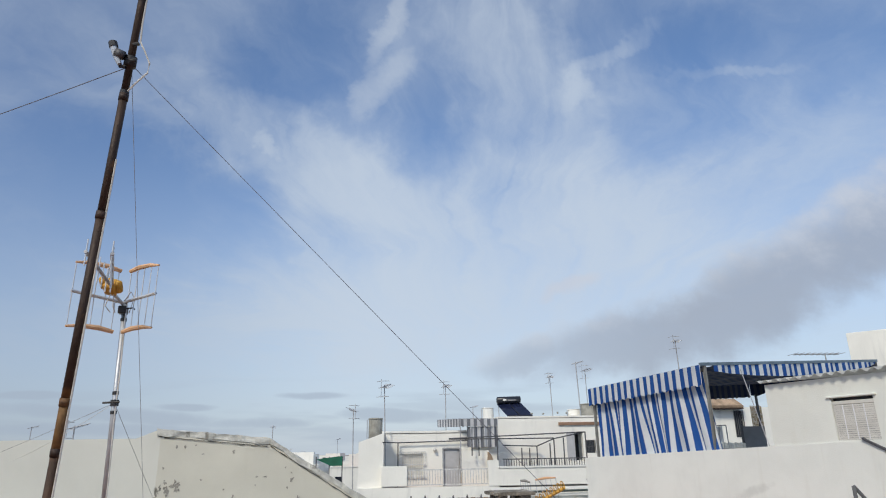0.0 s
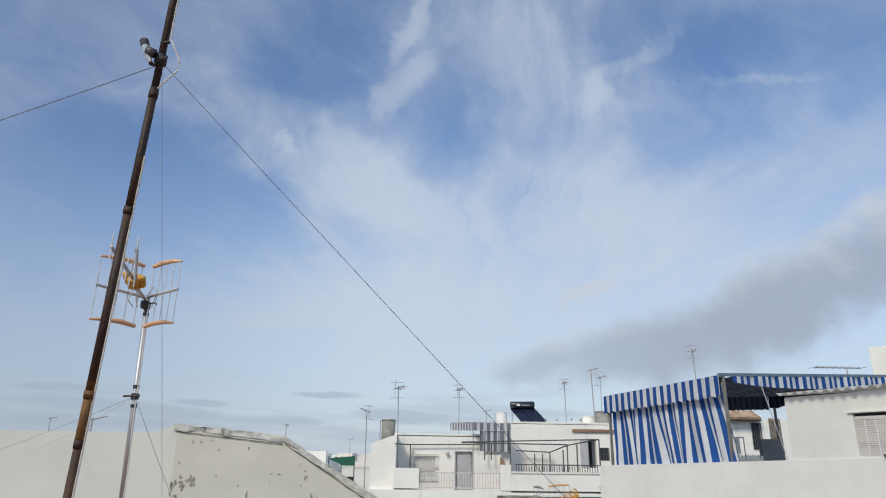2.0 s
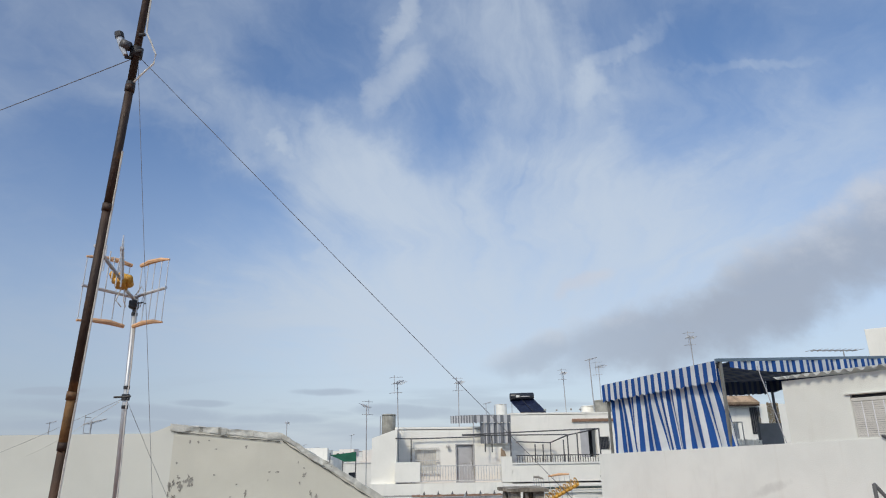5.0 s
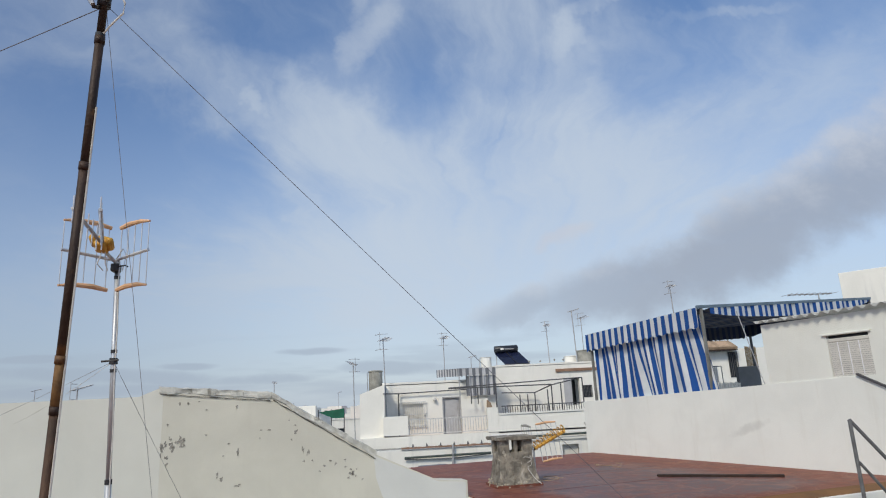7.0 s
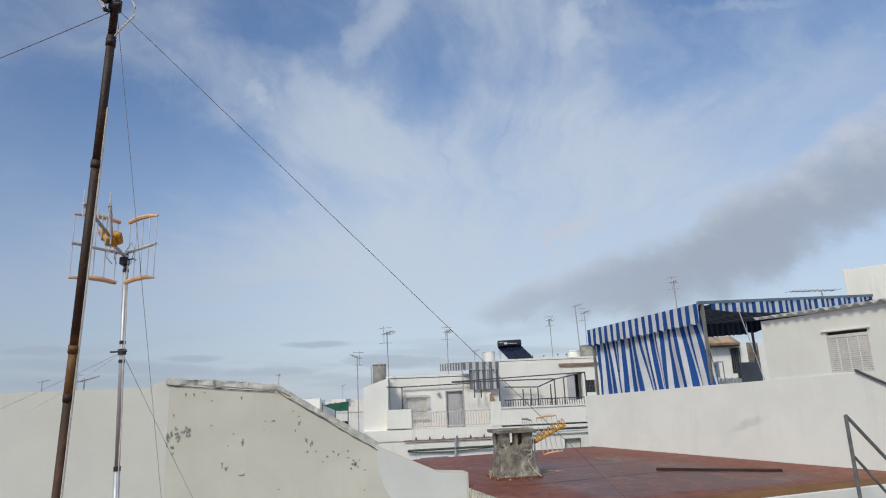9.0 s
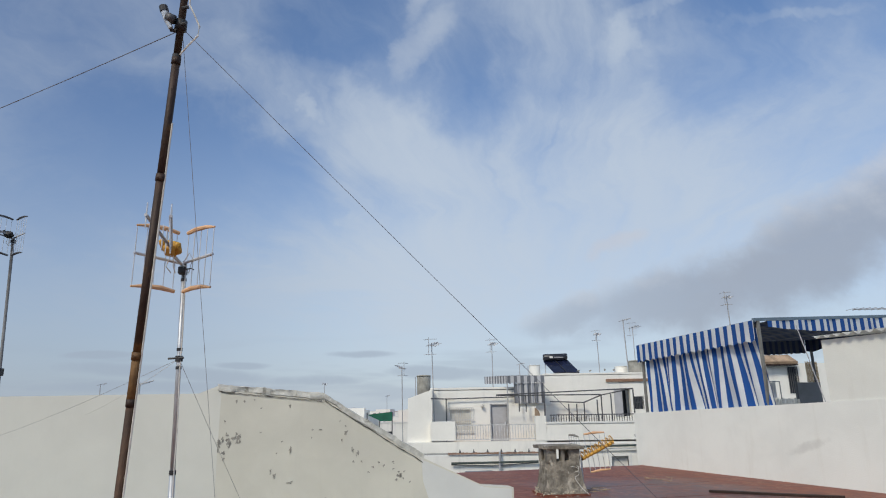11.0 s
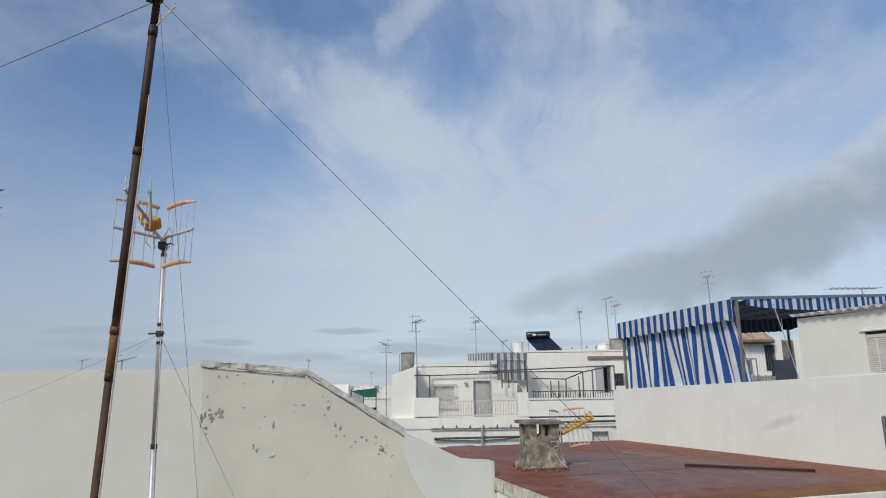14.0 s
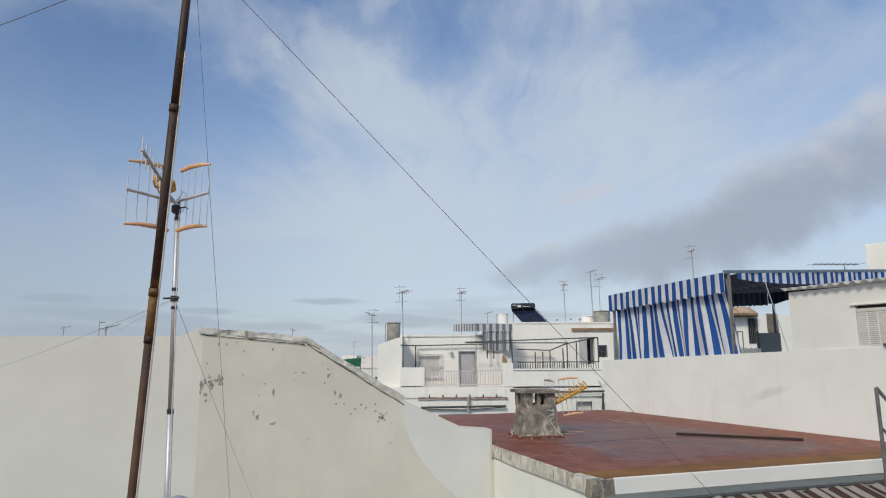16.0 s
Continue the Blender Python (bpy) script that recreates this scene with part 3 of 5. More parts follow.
def flake(cx, cz, w, h, seed):
    """A shallow chip where the limewash has come off."""
    bm = bmesh.new()
    k = 15
    ring = []
    for i in range(k):
        a = 2 * math.pi * i / k
        r = max(0.18, 0.62 + 1.0 * noise.noise(Vector((math.cos(a) * 1.9, math.sin(a) * 1.9, seed * 3.1))))
        ring.append(bm.verts.new((cx + w * r * math.cos(a), -0.004, cz + h * r * math.sin(a))))
    back = [bm.verts.new(v.co + Vector((0, 0.003, 0))) for v in ring]
    bm.faces.new(ring)
    for i in range(k):
        bm.faces.new((ring[i], ring[(i + 1) % k], back[(i + 1) % k], back[i]))
    return bm


FLAKES = [(0.02, 8.27, 0.044, 0.052), (0.13, 8.27, 0.052, 0.044), (0.24, 8.32, 0.044, 0.070), (0.11, 8.36, 0.026, 0.026), (0.07, 8.14, 0.026, 0.035), (0.08, 8.07, 0.017, 0.035), (0.00, 8.17, 0.017, 0.026), (0.20, 8.79, 0.013, 0.026), (0.30, 8.79, 0.017, 0.026), (0.43, 8.81, 0.017, 0.013), (0.52, 8.70, 0.017, 0.013), (0.53, 8.39, 0.017, 0.013), (0.89, 8.72, 0.026, 0.035), (0.92, 8.16, 0.031, 0.052), (0.81, 8.27, 0.013, 0.013), (0.74, 8.12, 0.017, 0.013), (0.68, 7.90, 0.022, 0.035), (0.73, 7.83, 0.026, 0.035), (0.92, 7.75, 0.044, 0.013), (1.20, 8.41, 0.017, 0.013), (1.30, 8.41, 0.026, 0.013), (1.19, 8.31, 0.013, 0.017), (1.64, 8.36, 0.026, 0.026), (1.59, 8.27, 0.013, 0.017), (1.64, 8.45, 0.017, 0.017), (1.56, 8.52, 0.017, 0.017), (1.74, 8.13, 0.022, 0.044), (1.81, 8.10, 0.022, 0.044), (1.75, 7.99, 0.017, 0.017), (1.86, 7.99, 0.017, 0.017), (2.02, 7.91, 0.022, 0.017), (2.10, 7.97, 0.017, 0.017), (2.16, 7.93, 0.017, 0.026), (2.29, 7.97, 0.017, 0.017), (2.38, 7.79, 0.052, 0.044), (2.52, 7.71, 0.017, 0.017), (2.44, 7.84, 0.017, 0.013), (2.30, 7.88, 0.022, 0.013), (1.96, 7.85, 0.017, 0.013), (1.39, 7.54, 0.022, 0.010), (2.51, 7.45, 0.017, 0.013), (0.07, 8.54, 0.013, 0.017)]
for i, (fx, fz, fw, fh) in enumerate(FLAKES):
    for q in range(6 if fw > 0.035 else 2):
        part("peeled_patch", flake(fx + (q and random.uniform(-fw, fw)), fz + (q and random.uniform(-fh, fh)) * 1.2, fw * (1 if not q else 0.4), fh * (1 if not q else 0.5), i + q * 7.3), "plaster", gable, "bare plaster where paint has peeled")

left = thing("wall_west", (-2.95, 8.62, -7), 0, "long pale limewashed boundary wall beside the gable", "wall", kind="structure")
lw = prism([(-9, 0.12, 0), (0.0, 0.0, 0), (0.0, 0, 8.901), (-0.35, 0, 8.901), (-9, 0.12, 8.900)], (0, 0.28, 0))
part("wall_face", lw, "leftwall", left)
part("corner_cap", prism([(-0.30, 0.0, 8.901), (0.0, 0, 8.901), (0.0, 0, 9.010), (-0.02, 0, 9.010)], (0, 0.28, 0)), "leftwall", left)

# ---- red flat roof in front ----
ROOF_Z = 0.37
roof = thing("red_roof_house", (1.63, 6.74, -7), 14.5, "white house with a worn red-painted flat roof", "house", kind="structure")
RZ = ROOF_Z + 7
plan = [(0, 0), (5.75, 0), (4.78, 7.25), (0, 7.25)]
part("house_wall", prism([(0.035, 0.1, 0), (5.6, 0.1, 0), (4.7, 7.15, 0), (0.035, 7.15, 0)], (0, 0, RZ - 0.16)), "white", roof)
edge = prism([(x, y, RZ - 0.17) for x, y in plan], (0, 0, 0.16))
roughen(edge, 7, 0.012, 3.0)
for v in edge.verts:
    v.co.z = min(v.co.z, RZ - 0.01)
part("slab", edge, "slabedge", roof, "stained concrete roof slab edge")
part("roof_skin", prism([(0.03, 0.42, 0), (5.66, 0.42, 0), (4.76, 7.23, 0), (0.03, 7.23, 0)], (0, 0, 0.014), (0, 0, RZ - 0.012)), "redroof", roof, "dull red waterproof paint, greyer over the middle")
part("roof_border", prism([(0.16, 0.02, 0), (5.71, 0.02, 0), (5.65, 0.424, 0), (0.10, 0.424, 0)], (0, 0, 0.012), (0, 0, RZ - 0.011)), "ochre", roof, "ochre painted border")
part("fascia", boxes((0.26, 5.72, -0.025, 0.03, RZ - 0.165, RZ - 0.004), bevel=0.006), "fresh", roof, "white painted fascia")
part("slab_corner", roughen(boxes((-0.015, 0.255, -0.03, 0.1, RZ - 0.185, RZ - 0.014)), 5, 0.03, 8), "concrete", roof, "crumbling bare corner of the slab")
for i in range(3):
    y = 2.5 + 1.45 * i
    bm = boxes((0.25 + 1.8 * random.random(), 4.6 - 0.12 * i - 1.2 * random.random(), y, y + 0.016, RZ + 0.001, RZ + 0.0032))
    bmesh.ops.subdivide_edges(bm, edges=bm.edges[:], cuts=5)
    for v in bm.verts:
        v.co.y += 0.05 * noise.noise(Vector((v.co.x * 1.1, i * 2.0, 0)))
    part("roof_seam", bm, "roofseam", roof, "raised seam in the roof paint")

# ---- white parapet wall on the far side of the roof ----
east = thing("wall_east", (4.42, 14.95, -7), -69.2, "long white parapet wall along the red roof", "wall", kind="structure")
ZW = lambda s: 7 + 1.50 + 0.036 * s
part("wall_face", prism([(-0.12, 0, 0), (9.2, 0, 0), (9.2, 0, 7.1), (8.6, 0, ZW(6.4) - 1.15), (6.4, 0, ZW(6.4)), (-0.12, 0, ZW(-0.12))], (0, 0.24, 0)), "eastwhite", east)
part("stair_coping", prism([(6.36, -0.03, ZW(6.4) + 0.012), (8.6, -0.03, ZW(6.4) - 1.138), (8.6, -0.03, ZW(6.4) - 1.10), (6.36, -0.03, ZW(6.4) + 0.045)], (0, 0.3, 0)), "iron", east, "dark sloping coping strip")
part("terrace_body", boxes((-0.1, 9.0, 0.25, 7.0, 0, 7.95)), "white", east)

# ---- roof hut with corrugated sheet ----
hut = thing("roof_hut", (4.42, 14.95, 0.95), -69.2, "white rooftop hut with a corrugated sheet roof", "hut")
HX0, HX1, HZ = 4.888, 9.0, 0
s0, s1 = 5.989, 6.620
w0, w1 = 1.743 - 0.95, 2.345 - 0.95
top0, top1 = 2.650 - 0.95, 2.706 - 0.95
hw = walled(HX0, HX1, 0.0, top0, 0.012, 0.17, [(s0, s1, w0, w1)])
part("front_wall", hw, "white", hut)
part("side_wall", boxes((HX0, HX0 + 0.15, 0.17, 2.6, 0, top0 - 0.01)), "white", hut)
part("back_wall", boxes((HX0 + 0.15, HX1, 2.45, 2.6, 0, top0 - 0.01)), "white", hut)
bm = bmesh.new()
cols = 150
rows = []
for j in range(2):
    for i in range(cols + 1):
        s = HX0 - 0.07 + (HX1 - HX0 + 0.13) * i / cols
        zz = top0 + 0.046 + 0.026 * math.sin(2 * math.pi * (s / 0.177))
        rows.append(bm.verts.new((s, (-0.10, 2.75)[j], zz + (0, 0.25)[j])))
for i in range(cols):
    bm.faces.new((rows[i], rows[i + 1], rows[cols + 2 + i], rows[cols + 1 + i]))
bmesh.ops.solidify(bm, geom=bm.faces[:], thickness=0.012)
part("corrugated_roof", bm, "sheet", hut, "off-white corrugated fibre-cement sheets")
shutter = part("shutter", boxes((s0, s1, 0.07, 0.09, w0, w1)), "black", hut, "cream slatted roller shutter")
nsl = 17
for i in range(nsl):
    pitch = (w1 - w0 - 0.10) / nsl
    z = w0 + pitch * (i + 0.5)
    bm = boxes((s0 + 0.005, s1 - 0.005, 0.02, 0.068, z - pitch * 0.44, z + pitch * 0.44))
    part("slat", bm, "slat", shutter)
part("shutter_box", boxes((s0 + 0.005, s1 - 0.005, 0.015, 0.068, w1 - 0.098, w1 - 0.045), bevel=0.006), "slat", hut, "cream housing over the shutter")
for k in range(1, 4):
    x = s0 + (s1 - s0) * k / 4
    part("shutter_cord", boxes((x - 0.006, x + 0.006, 0.014, 0.019, w0 + 0.01, w1 - 0.10)), "cloth", hut, "pale cord down the shutter")
part("lintel", boxes((s0 - 0.06, s1 + 0.05, -0.02, 0.02, w1 + 0.005, w1 + 0.03), bevel=0.004), "white", hut, "thin plastered lintel over the window")

# ---- blue and white awning with its drawn curtain ----
canopy = thing("awning_pavilion", (4.42, 14.95, 0), -69.2, "blue and white striped awning pavilion with a drawn curtain", "awning")
CA, CB = 0.30, 3.616
ZT = lambda s: 2.992 + (3.131 - 2.992) * (s - CA) / (CB - CA)
ZV = lambda s: ZT(s) - 0.37 + 0.018 * math.cos(2 * math.pi * s / 0.2)
wall_top = lambda s: 1.50 + 0.036 * s


def curtain_point(u, v):
    s = CA + 0.05 + (CB - CA - 0.09) * u
    fold = 0.045 * math.sin(s * 15 + 1.5 * noise.noise(Vector((s * 2.2, v * 1.5, 0)))) * (0.35 + 0.65 * v)
    fold += 0.05 * noise.noise(Vector((s * 3.1, v * 1.2, 4)))
    slide = (0.20 * noise.noise(Vector((s * 2.3, 2.0, 0.5 * v))) + 0.10 * noise.noise(Vector((s * 5.5, 5.0, 0)))) * v
    z0 = ZT(s) - 0.10
    return Vector((s + slide + 0.13 * v, 0.10 + fold, z0 + (wall_top(s) - 0.02 - z0) * v))


part("curtain", cloth(170, 22, curtain_point, 3.75, 1.6), "blue_stripe", canopy, "hanging curtain gathered in folds", True)
part("valance", cloth(120, 4, lambda u, v: Vector((CA - 0.05 + (CB - CA + 0.07) * u, -0.05 + 0.012 * math.sin(u * 60) * v, ZT(CA + (CB - CA) * u) + 0.012 + (ZV(CA + (CB - CA) * u) - ZT(CA + (CB - CA) * u)) * v)), CB - CA, 0.4), "blue_stripe", canopy, "scalloped front valance", True)
DEEP, RISE, BLIND = 5.25, 0.29, 0.32
# far valance and roof cloth carry the awning's inner shade in their colour
part("far_valance", cloth(60, 4, lambda u, v: Vector((CA - 0.03 + 0.02 * math.sin(u * 60) * v, DEEP * u, ZT(CA) + RISE * u - v * (0.36 + 0.02 * math.cos(u * 160)))), DEEP, 0.36), "blue_stripe_shaded", canopy, "striped valance along the far side, coloured as in shade", True)
part("roof_cloth", cloth(60, 40, lambda u, v: Vector((CA + (CB - CA) * u, -0.04 + DEEP * v, ZT(CA + (CB - CA) * u) + 0.012 + RISE * v - 0.10 * abs(math.sin(math.pi * v * 4.0)) * math.sin(math.pi * u) - 0.05 * abs(math.sin(v * 40)))), CB - CA, DEEP), "blue_stripe_shaded", canopy, "sagging striped roof cloth, coloured as in shade", True)
part("side_valance", cloth(60, 4, lambda u, v: Vector((CB + 0.02 + 0.02 * math.sin(u * 50), 0.3 + (DEEP - 0.3) * u, ZT(CB) - 0.004 + RISE * (0.3 + (DEEP - 0.3) * u) / DEEP - v * (0.03 + 0.21 * math.sin(math.pi * min(1, 0.06 + 0.94 * u)) ** 0.6))), DEEP, 0.3), "blue_stripe", canopy, "striped valance along the open side", True)
part("front_beam", bar((CA - 0.03, 0.0, ZT(CA)), (CB, 0.0, ZT(CB)), r=0.025), "blueiron", canopy)
part("side_beam", prism([(CB - 0.03, -0.02, ZT(CB)), (CB + 0.03, -0.02, ZT(CB)), (CB + 0.03, -0.02, ZT(CB) + 0.055), (CB - 0.03, -0.02, ZT(CB) + 0.055)], (0, DEEP + 0.1, RISE)), "blueiron", canopy, "blue-grey steel side beam")
part("back_beam", bar((CA, DEEP, ZT(CA) + RISE), (CB, DEEP, ZT(CB) + RISE), r=0.025), "blueiron", canopy)
# cloth added at the back, in the same shade-darkened colours
part("back_blind", cloth(40, 8, lambda u, v: Vector((CA + (CB - CA) * u, DEEP - 0.03 + 0.04 * math.sin(u * 40) * v, ZT(CA + (CB - CA) * u) + RISE - v * BLIND * (1 + 0.10 * math.sin(u * 23)))), CB - CA, 0.5), "blue_stripe_shaded", canopy, "striped cloth hung along the back, coloured as in shade", True)
part("far_beam", bar((CA, 0, ZT(CA)), (CA, DEEP, ZT(CA) + RISE), r=0.025), "blueiron", canopy)
for i in range(1, 6):
    part("rafter", bar((CA, DEEP * i / 6, ZT(CA) - 0.03 + RISE * i / 6), (CB, DEEP * i / 6, ZT(CB) - 0.03 + RISE * i / 6), r=0.02), "iron", canopy)
for s, y in ((CA + 0.02, 0.02), (CB, 0.06), (CA + 0.1, DEEP), (CB, DEEP)):
    part("post", boxes((s - 0.022, s + 0.022, y, y + 0.05, 0.95, ZT(s) + RISE * y / DEEP)), "postiron" if y < 1 else "iron", canopy, "steel post")
part("tie_cord", bar((CB + 0.02, 1.0, ZT(CB) - 0.03), (4.562, 0.30, 1.684), r=0.008), "greyiron", canopy, "slanting cord")

# ---- what shows under the awning ----
back = thing("neighbour_house", (11.188, 21, -7), 0, "white neighbouring house with a tiled eave", "house")
AT = (11.188, 21, -7)
win = (0.058, 0.368, 8.976, 9.827)
part("lower_wall", boxes((-1.446, 1.234, 0.000, 0.300, 0.000, 7.267)), "farwhite", back)
part("wall", walled(-1.271, 1.810, 7.263, 9.933, 0, 0.3, [win]), "farwhite", back)
part("window_pane", boxes((win[0], win[1], 0.12, 0.14, win[2], win[3])), "glass", back)
part("window_grille", boxes(*[(win[0] + (win[1] - win[0]) * k / 5 - 0.01, win[0] + (win[1] - win[0]) * k / 5 + 0.01, -0.04, -0.02, win[2], win[3]) for k in range(6)]), "iron", back)
ex0, ex1, ez0, ez1 = -1.124, 0.275, 9.916, 10.191
for i in range(17):
    x = ex0 + (ex1 - ex0) * i / 16
    part("roof_tile", tube(bmesh.new(), [(x, -0.22, ez0 + 0.03), (x + 0.01 * (i % 3), 0.3, ez1)], 0.055, 8), "terracotta", back)
part("eave_board", boxes((ex0, ex1, -0.3, 0.0, ez0 - 0.05, ez0 - 0.01)), "wood", back)

gp = thing("grey_screen", (8.801, 15.5, 1.0), 0, "dark grey privacy panel standing on the terrace", "screen")
a0, a1, b0, b1 = -0.320, 0.243, 0.552, 1.147
part("panel", boxes((a0, a1, 0, 0.03, b0, b1), bevel=0.006), "greypanel", gp)
part("post", boxes((a0 - 0.04, a0, -0.01, 0.04, b0, b1 + 0.04)), "iron", gp)
rm = thing("reed_screen", (9.772, 17, 1.0), 0, "straw-coloured reed mat screen", "screen")
a0, a1, b0, b1 = -0.179, 0.145, 0.397, 1.708
bm = bmesh.new()
k = 26
for i in range(k):
    x = a0 + (a1 - a0) * (i + 0.5) / k
    tube(bm, [(x, 0.01 * (i % 2), b0), (x, 0.01 * (i % 2), b1 + 0.03 * random.random())], (a1 - a0) / k * 0.55, 5)
part("reeds", bm, "reed", rm)
tw = thing("towel", (7.645, 15.2, 1.0), 0, "white towel hung over a rail to dry", "towel")
a0, a1, b0, b1 = -0.182, 0.175, 0.805, 1.170
part("sheet", cloth(16, 12, lambda u, v: Vector((a0 + (a1 - a0) * u, 0.03 * math.sin(u * 14 + v), b1 - (b1 - b0) * v - 0.03 * math.sin(u * 3))), 0.5, 0.5), "cloth", tw, smooth=True)
part("drying_rail", bar((a0 - 0.1, 0.02, b1), (a1 + 0.1, 0.02, b1), r=0.012), "greyiron", tw)
for x in (a0 - 0.1, a1 + 0.1):
    part("leg", bar((x, 0.02, b1), (x, 0.02, 0.0), r=0.012), "greyiron", tw)
pot = thing("white_fence", (7.414, 14.6, 1.0), 0, "low white picket fence on the terrace", "fence")
a0, a1, b0, b1 = -0.234, 0.560, 0.570, 0.756
for i in range(13):
    x = a0 + (a1 - a0) * i / 12
    part("picket", boxes((x - 0.025, x + 0.025, 0, 0.02, 0, b1 + 0.02 * (i % 2))), "farwhite", pot)
part("rail", boxes((a0, a1, 0.02, 0.04, b1 - 0.15, b1 - 0.1)), "farwhite", pot)

# ---- chimney, plank and small things on the red roof ----
chim = thing("chimney", (1.762, 10.25, ROOF_Z), 8, "squat rough concrete chimney with a flat cap and crumbling foot", "chimney")
bm = bmesh.new()
prof = [(0.355, 0.0), (0.34, 0.05), (0.308, 0.16), (0.278, 0.32), (0.258, 0.50)]
rings = []
for h, z in prof:
    ring = []
    for k in range(24):
        a = 2 * math.pi * k / 24
        c, s = math.cos(a), math.sin(a)
        q = 1 / max(abs(c), abs(s)) * 0.82 + 0.18
        ring.append(bm.verts.new((h * q * c, h * 0.85 * q * s, z)))
    rings.append(ring)
for a, b in zip(rings, rings[1:]):
    for k in range(24):
        bm.faces.new((a[k], a[(k + 1) % 24], b[(k + 1) % 24], b[k]))
bm.faces.new(rings[0][::-1])
bm.faces.new(rings[-1])
bmesh.ops.subdivide_edges(bm, edges=bm.edges[:], cuts=2, use_grid_fill=True)
for v in bm.verts:
    v.co += 0.022 * Vector(noise.noise_vector(v.co * 9)) + 0.010 * Vector(noise.noise_vector(v.co * 27))
part("body", bm, "concrete", chim)
for x0, x1, y0, y1 in ((-0.26, -0.11, -0.22, -0.08), (-0.04, 0.015, -0.22, -0.11), (0.09, 0.25, -0.22, -0.08), (-0.26, -0.11, 0.08, 0.22), (0.09, 0.25, 0.08, 0.22)):
    part("cap_pier", roughen(boxes((x0, x1, y0, y1, 0.47, 0.68)), 2, 0.012, 11), "concrete", chim)
# the flue is a solid dark block between the piers
part("flue", boxes((-0.12, 0.10, -0.08, 0.08, 0.3, 0.51)), "crack", chim, "solid dark block where the flue opens")
part("cap", roughen(boxes((-0.32, 0.31, -0.28, 0.28, 0.675, 0.72)), 6, 0.022, 9), "concrete", chim, "flat concrete cap slab")
bm = bmesh.new()
for i in range(120):
    a = random.uniform(0, 2 * math.pi)
    c, s = math.cos(a), math.sin(a)
    q = 1 / max(abs(c), abs(s)) * 0.82 + 0.18
    h = 0.35 + random.uniform(-0.02, 0.03)
    mt = pose(h * q * c, h * 0.85 * q * s, abs(random.gauss(0, 0.045)), random.uniform(0, 90), random.uniform(0, 90), random.uniform(0, 90)) @ Matrix.Scale(random.uniform(0.006, 0.02), 4)
    bmesh.ops.create_icosphere(bm, subdivisions=1, radius=1, matrix=mt)
skirt = [((0.36 + 0.02 * noise.noise(Vector((k * 0.7, 0, 0)))) * (1 / max(abs(math.cos(a)), abs(math.sin(a))) * 0.82 + 0.18), a) for k, a in enumerate(np.linspace(0, 2 * math.pi, 33)[:-1])]
part("paint_skirt", prism([(h * math.cos(a) * 1.05, h * 0.9 * math.sin(a), 0.003) for h, a in skirt], (0, 0, 0.035)), "skirt", chim, "red roof paint brushed up round the foot")
tagged(part("mortar_foot", bm, "mortar", chim, "crumbling pale mortar round the foot"), kind="stuff")

plank = thing("plank", (4.77, 9.78, ROOF_Z + 0.004), -29.4, "long dark weathered wooden plank lying on the red roof", "plank")
part("board", roughen(boxes((-0.88, 0.88, -0.05, 0.05, 0, 0.03)), 3, 0.006, 4), "wood", plank)

for name, pts, r, mat_, lab in (
        ("loose_cable", [(3.6 + 0.55 * i / 24 + 0.06 * math.sin(i * 0.7), 12.0 + 0.35 * math.sin(i * 0.33) + 0.05 * math.cos(i * 1.3), ROOF_Z + 0.008) for i in range(25)], 0.006, "strand", "tan strand of cord lying loose on the roof"),
        ("loose_cable", [(2.2 + 0.16 * math.cos(i * 0.45) + 0.012 * i, 10.5 + 0.2 * math.sin(i * 0.45), ROOF_Z + 0.008 + 0.002 * i) for i in range(26)], 0.006, "strand", "pale coiled aerial cable by the chimney")):
    ob = part(name, tube(bmesh.new(), pts, r, 6), mat_)
    tagged(ob, lab, "cable", "loose roof cables")


